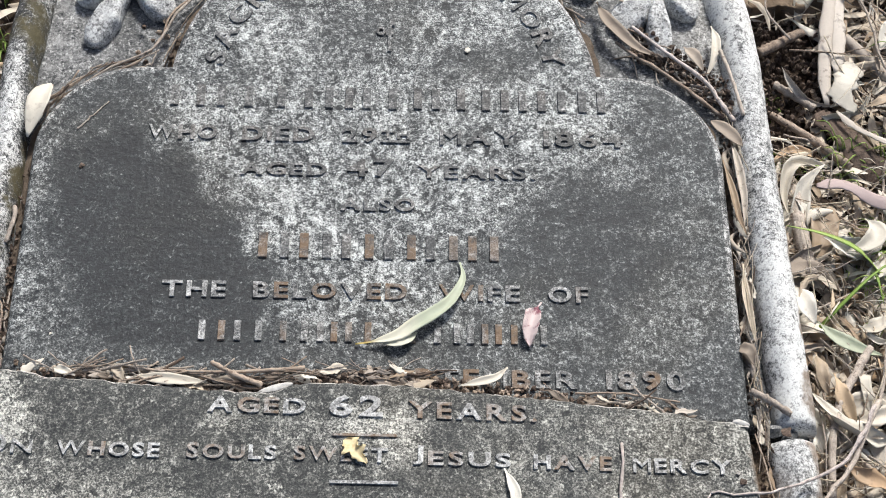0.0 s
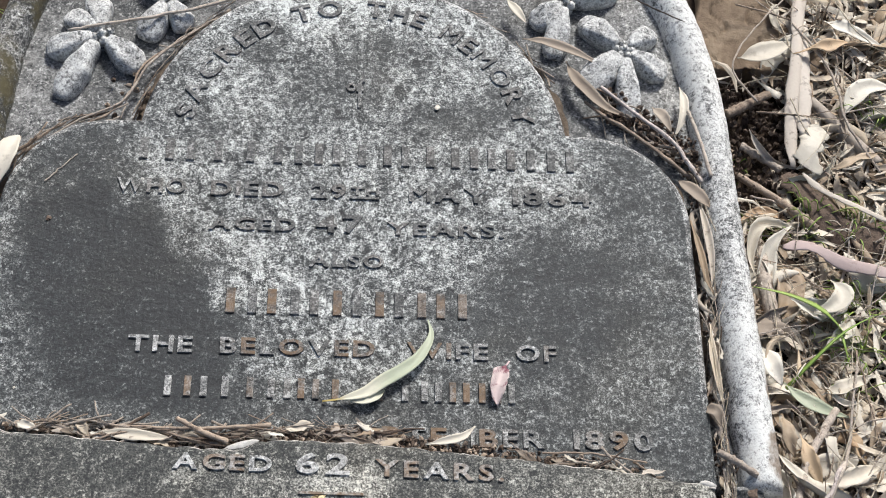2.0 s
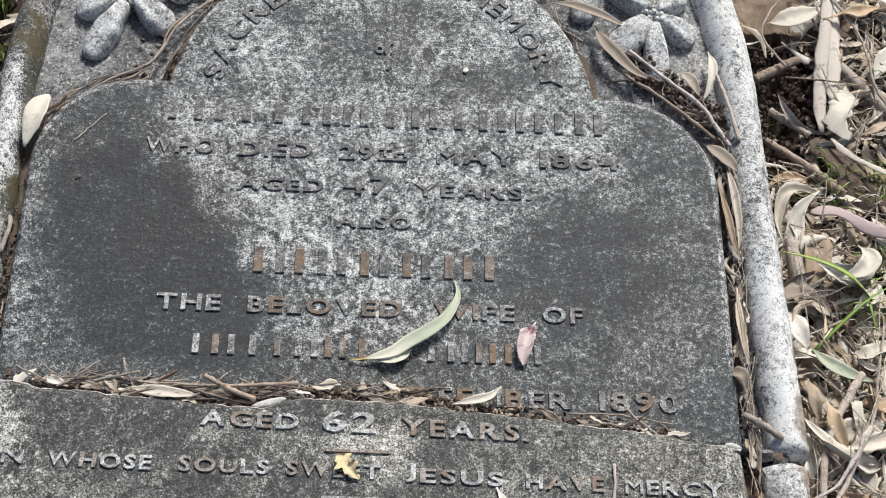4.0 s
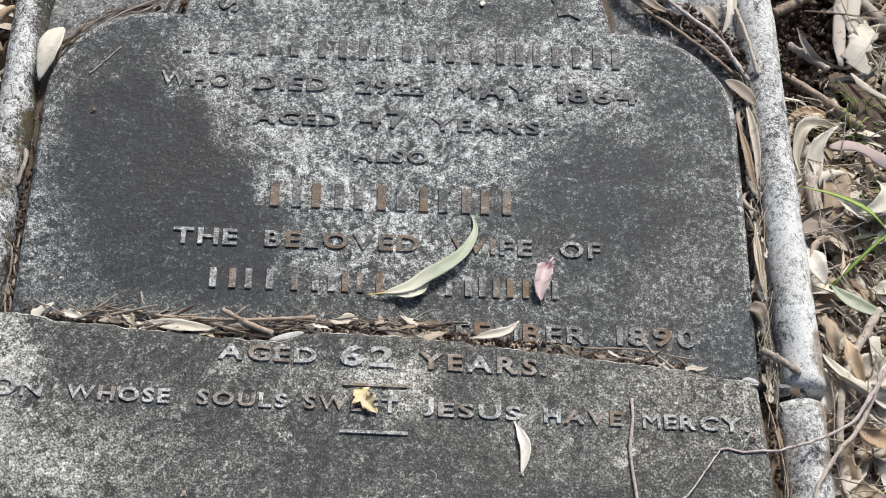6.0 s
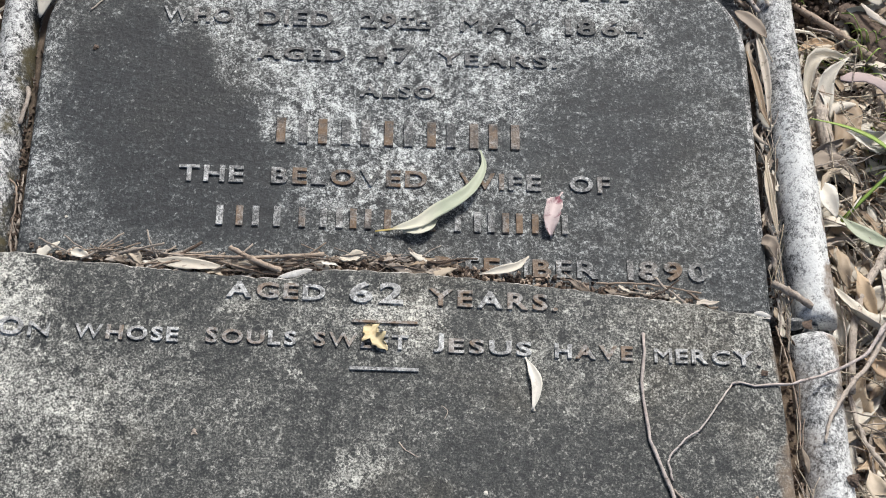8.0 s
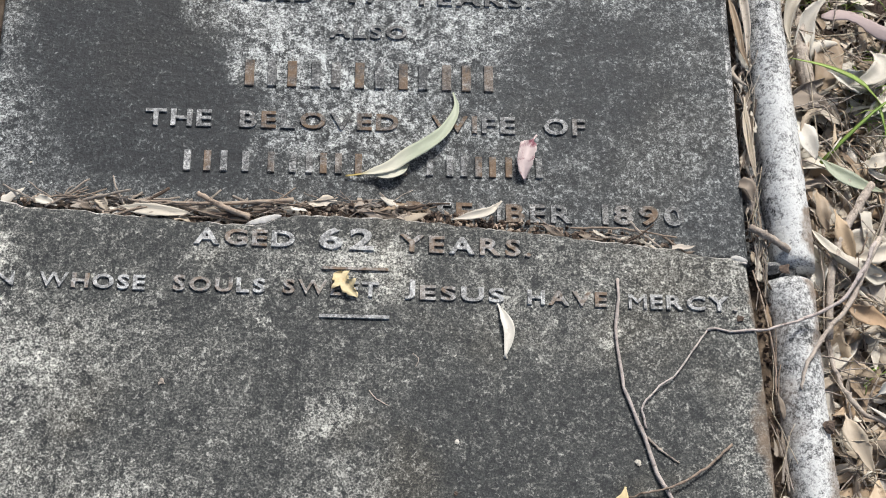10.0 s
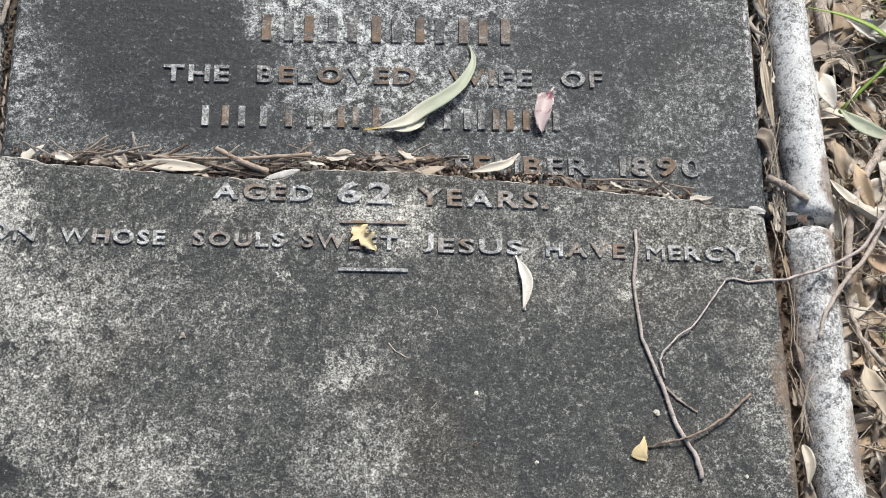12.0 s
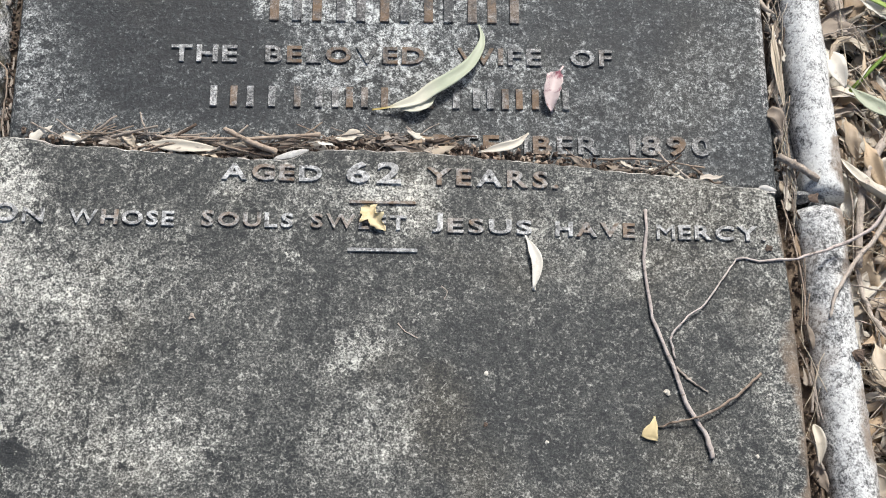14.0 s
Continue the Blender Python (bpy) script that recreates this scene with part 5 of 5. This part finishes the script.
# larger bark, sticks and leaves
def bark(label, pts, z, width, roll, material, lift=0.0, ragged=0.35, seed=0.0):
    """A strip of shed bark, rolled across its width."""
    line = smooth_line(flat(pts, z, lift), 26)
    bm, rows = bmesh.new(), []
    for i, c in enumerate(line):
        t = (line[min(26, i + 1)] - line[max(0, i - 1)]).normalized()
        s = Vector((-t.y, t.x, 0)).normalized()
        up = t.cross(s) * -1 if t.cross(s).z < 0 else t.cross(s)
        end = min(1.0, (min(i, 26 - i) + 1.2) / 4)
        left = 1 + ragged * (0.6 * noise.noise(Vector((i * 0.16, seed, 0))) + 0.5 * noise.noise(Vector((i * 0.7, seed, 3))))
        right = 1 + ragged * (0.6 * noise.noise(Vector((i * 0.16, seed, 20))) + 0.5 * noise.noise(Vector((i * 0.7, seed, 31))))
        r = width / roll
        twist = 0.5 * noise.noise(Vector((i * 0.09, seed, 5)))
        out, inn = [], []
        for k in range(9):
            a = roll * (k / 8 - 0.5) * (left if k < 4 else right) * end + twist
            p = c + s * math.sin(a) * r + up * (math.cos(a) * r - r * math.cos(min(roll, 3.0) / 2) + 0.0006 * noise.noise(Vector((i * 0.9, k * 0.9, seed))))
            out.append(bm.verts.new(p)), inn.append(bm.verts.new(p - (up * math.cos(a) + s * math.sin(a)) * 0.0014))
        rows.append((out, inn))
    for (a, b), (c, d) in zip(rows, rows[1:]):
        for k in range(8):
            bm.faces.new((a[k], a[k + 1], c[k + 1], c[k])), bm.faces.new((b[k + 1], b[k], d[k], d[k + 1]))
        bm.faces.new((a[0], c[0], d[0], b[0])), bm.faces.new((a[8], b[8], d[8], c[8]))
    for a, b in (rows[0], rows[-1]):
        for k in range(8):
            bm.faces.new((a[k], a[k + 1], b[k + 1], b[k]))
    return tagged(part("bark_strip", bm, material, smooth=True), label, "bark")


bark("long rolled strip of pale shed bark", [(0.590, 0.56), (0.568, 0.470), (0.556, 0.395), (0.541, 0.320), (0.536, 0.245)], -0.042, 0.019, 1.5, SHED_BARK, 0.012, 0.8, seed=1.0)
bark("ragged strip of pale shed bark", [(0.577, 0.47), (0.566, 0.41), (0.562, 0.35), (0.553, 0.29)], -0.040, 0.020, 1.4, SHED_BARK, 0.008, 1.0, seed=9.0)
bark("bleached flake of bark beside the rolled strip", [(0.572, 0.305), (0.562, 0.270), (0.554, 0.235)], -0.038, 0.030, 0.8, PALE_LEAF, 0.008, 1.1, seed=2.0)
bark("bleached edge of a bark sheet", [(0.545, 0.232), (0.572, 0.200), (0.61, 0.178), (0.66, 0.160)], -0.034, 0.007, 0.8, SHED_BARK, 0.008, 1.0, seed=12.0)
bark("dark brown curved sheet of bark", [(0.526, 0.236), (0.552, 0.194), (0.60, 0.164), (0.66, 0.140)], -0.048, 0.046, 0.9, TWIG_DARK, 0.004, 0.6, seed=3.0)
bark("flat mauve strip of shed bark", [(0.508, 0.127), (0.545, 0.121), (0.585, 0.108), (0.64, 0.090)], -0.034, 0.016, 0.7, PINK_BARK, 0.004, 0.4, seed=4.0)
bark("rolled grey tube of bark", [(0.572, 0.348), (0.608, 0.303), (0.646, 0.256)], -0.044, 0.030, 4.0, SHED_BARK, 0.0, 0.3, seed=5.0)
twig("stout brown stick beside the moulding", [(0.463, 0.323), (0.49, 0.338), (0.520, 0.357)], 0.0065, 0.0058, -0.045, TWIG, 0.002, 0.001, seed=61, name="stick")
twig("grey stick lying in the mulch", [(0.478, 0.280), (0.50, 0.263), (0.524, 0.246)], 0.0050, 0.0050, -0.050, TWIG_GREY, 0.002, 0.001, seed=62, name="stick")
twig("stout weathered stick beside the moulding", [(0.483, 0.128), (0.484, 0.075), (0.490, 0.014)], 0.0085, 0.0095, -0.044, TWIG_GREY, 0.002, 0.001, seed=63, name="stick")
twig("long brown stick in the litter", [(0.468, 0.233), (0.515, 0.196), (0.556, 0.160)], 0.0045, 0.0060, -0.045, TWIG, 0.002, 0.001, seed=64, name="stick")
twig("long pale stick leaning in the litter", [(0.478, -0.26), (0.484, -0.20), (0.497, -0.155), (0.517, -0.12), (0.542, -0.082)], 0.0042, 0.0050, -0.030, TWIG_GREY, 0.006, 0.003, seed=65, name="stick")
twig("long pale stick leaning in the litter", [(0.433, -0.326), (0.442, -0.298), (0.462, -0.268), (0.490, -0.235), (0.530, -0.16)], 0.0014, 0.0032, 0.0045, TWIG_GREY, 0.004, 0.003, seed=66, name="stick")
twig("curving thin stick in the litter", [(0.478, -0.255), (0.484, -0.30), (0.505, -0.335), (0.56, -0.36)], 0.0026, 0.0030, -0.040, TWIG_GREY, 0.006, 0.003, seed=67, name="stick")
twig("thin bowed stalk over the sandstone", [(0.552, 0.50), (0.515, 0.455), (0.478, 0.400), (0.474, 0.370), (0.50, 0.335)], 0.0010, 0.0014, -0.032, TWIG_GREY, 0.010, 0.002, seed=68)
twig("thin bowed stalk over the litter", [(0.560, 0.46), (0.595, 0.38), (0.606, 0.30), (0.64, 0.235)], 0.0016, 0.0016, -0.030, TWIG_GREY, 0.010, 0.004, seed=69)
leaf("grey-green leaf folded in the litter", [(0.488, -0.050), (0.505, -0.072), (0.528, -0.085), (0.556, -0.090)], 0.017, -0.034, GREEN_LEAF, 0.3, 0.008)
leaf("broad bleached leaf over the sandstone", [(0.482, 0.403), (0.505, 0.404), (0.530, 0.414), (0.556, 0.432)], 0.028, -0.034, PALE_LEAF, 0.3, 0.008)
leaf("broad bleached leaf in the litter", [(0.608, 0.318), (0.622, 0.345), (0.645, 0.362), (0.68, 0.366)], 0.026, -0.036, PALE_LEAF, 0.4, 0.008)
leaf("broad pale leaf in the litter", [(0.500, 0.118), (0.512, 0.090), (0.510, 0.060), (0.495, 0.03)], 0.034, -0.050, DRY_LEAF, 0.3, 0.008)
leaf("curled bleached leaf in the litter", [(0.56, 0.085), (0.570, 0.065), (0.558, 0.048), (0.535, 0.042)], 0.024, -0.036, PALE_LEAF, 0.4, 0.008)
leaf("curled bleached leaf beside the moulding", [(0.467, -0.005), (0.474, -0.03), (0.486, -0.052)], 0.024, -0.036, PALE_LEAF, 0.4, 0.008)
for i, (x, y, a, ln) in enumerate(((0.532, -0.13, -1.5, 0.07), (0.545, -0.16, 0.3, 0.09), (0.505, -0.145, -1.3, 0.075), (0.56, -0.05, 0.4, 0.08), (0.485, -0.115, -1.4, 0.06), (0.52, -0.235, -0.5, 0.08), (0.545, -0.29, 0.9, 0.09), (0.498, -0.37, -1.2, 0.08), (0.59, 0.42, 0.3, 0.09), (0.64, 0.45, -0.5, 0.1), (0.61, 0.25, 0.4, 0.08), (0.50, -0.44, 1.2, 0.08))):
    c, s = math.cos(a) * ln * 0.42, math.sin(a) * ln * 0.42
    leaf("pale dry gum leaf in the litter", [(x - c, y - s), (x - c * 0.2 + s * 0.15, y - s * 0.2 - c * 0.15), (x + c, y + s)], 0.017 + 0.003 * (i % 2), -0.036 + 0.004 * (i % 3), (PALE_LEAF, DRY_LEAF, TAN_LEAF)[i % 3], 0.4, 0.010, group="pale leaves in the litter", blunt=(0.7, 1.0, 1.3)[i % 3], twist=1.1, ragged=0.35)


# sandstone beyond the litter
def sandstone():
    bm = bmesh.new()
    n = 88
    rows = []
    for j in range(n + 1):
        row = []
        for i in range(n + 1):
            x, y = 0.445 + 0.16 * i / n, 0.395 + 0.35 * j / n
            x += 0.02 * noise.noise(Vector((y * 12, 3, 0)))
            z = -0.052 + 0.004 * noise.noise(Vector((x * 9, y * 14, 0))) + 0.0016 * noise.noise(Vector((x * 40, y * 60, 2)))
            ridge = abs(noise.noise(Vector((x * 13 + 4, y * 22, 7))))
            z -= 0.007 * max(0, 1 - ridge / 0.022)
            if i in (0, n) or j in (0, n):
                z = -0.10
            row.append(bm.verts.new((x, y + 0.015 * noise.noise(Vector((x * 25, 1, 0))) * (j == 0 or j == 1), z)))
        rows.append(row)
    for a, b in zip(rows, rows[1:]):
        for i in range(n):
            bm.faces.new((a[i], a[i + 1], b[i + 1], b[i]))
    ob = part("sandstone_slab", bm, SANDSTONE, smooth=True)
    if sum(p.normal.z for p in ob.data.polygons) < 0:
        ob.data.flip_normals()
    return tagged(ob, "brown cracked sandstone slab half buried in litter", "stone")


sandstone()


# ---- grass ----
def blade_into(bm, pts, w):
    line = smooth_line(pts, 9)
    rows = []
    for i, c in enumerate(line):
        t = (line[min(9, i + 1)] - line[max(0, i - 1)]).normalized()
        s = t.cross(Vector((0.2, 0.5, 0.85))).normalized() * w / 2 * max(0.06, 1 - (i / 9) ** 2)
        k = s.cross(t).normalized() * 0.0004
        rows.append([bm.verts.new(c - s), bm.verts.new(c - k * 2), bm.verts.new(c + s), bm.verts.new(c + k)])
    for a, b in zip(rows, rows[1:]):
        for k in range(4):
            bm.faces.new((a[k], a[(k + 1) % 4], b[(k + 1) % 4], b[k]))
    bm.faces.new(rows[0]), bm.faces.new(rows[-1])


def tuft(x, y, count, tall, spread, label, material=None):
    bm = bmesh.new()
    z = ground_height(x, y)
    for i in range(count):
        a, r = RND.uniform(0, 6.28), spread * RND.uniform(0.3, 1.0)
        h = tall * RND.uniform(0.5, 1)
        bx, by = x + RND.gauss(0, 0.006), y + RND.gauss(0, 0.006)
        blade_into(bm, [(bx, by, z), (bx + r * 0.25 * math.cos(a), by + r * 0.25 * math.sin(a), z + h * 0.6), (bx + r * 0.7 * math.cos(a), by + r * 0.7 * math.sin(a), z + h), (bx + r * math.cos(a), by + r * math.sin(a), z + h * 0.75)], RND.uniform(0.0018, 0.004))
    return tagged(part("grass_tuft", bm, material or GRASS, smooth=True), label, "grass", "grass tufts")


for x, y, c, h, sp in ((0.557, 0.180, 12, 0.055, 0.055), (0.612, 0.175, 22, 0.05, 0.05), (0.480, 0.168, 16, 0.025, 0.022), (0.497, 0.160, 12, 0.025, 0.025), (0.480, 0.028, 14, 0.02, 0.02), (0.588, 0.008, 22, 0.05, 0.05), (0.474, 0.255, 8, 0.02, 0.015), (0.60, 0.06, 18, 0.045, 0.06), (0.515, -0.30, 12, 0.04, 0.035), (0.66, 0.33, 14, 0.05, 0.05), (0.545, 0.03, 9, 0.05, 0.06), (0.575, -0.04, 10, 0.05, 0.05), (0.535, 0.155, 10, 0.045, 0.04)):
    tuft(x, y, c, h, sp, "short green grass tuft growing through the litter")
for x, y, c, h, sp in ((-0.475, 0.41, 22, 0.06, 0.05), (-0.47, 0.33, 10, 0.03, 0.04), (-0.50, 0.23, 14, 0.04, 0.04)):
    tuft(x, y, c, h, sp, "green grass tuft growing beside the moulding")
for pts, w in (([(0.585, 0.012, -0.06), (0.545, 0.034, -0.022), (0.505, 0.052, -0.016), (0.460, 0.060, -0.012)], 0.0170), ([(0.49, -0.055, -0.045), (0.525, -0.022, -0.028), (0.565, 0.012, -0.02), (0.62, 0.045, -0.03)], 0.0055), ([(0.56, 0.02, -0.05), (0.560, 0.005, -0.026), (0.565, -0.03, -0.03)], 0.007)):
    bm = bmesh.new()
    blade_into(bm, pts, w)
    tagged(part("long_grass", bm, GRASS, smooth=True), "long bright green grass blade over the litter", "grass", "long grass blades")
for x, y, c, h, sp in ((0.535, -0.01, 26, 0.03, 0.06), (0.61, 0.15, 24, 0.03, 0.06), (0.545, -0.075, 22, 0.028, 0.055), (0.63, 0.29, 24, 0.03, 0.06), (0.60, 0.47, 24, 0.03, 0.06), (0.505, -0.20, 22, 0.03, 0.05), (0.66, 0.42, 24, 0.03, 0.06), (0.52, -0.39, 20, 0.03, 0.05)):
    tuft(x, y, c, h + 0.02, sp, "dry straw-coloured grass tuft lying in the litter", DRY_LEAF)
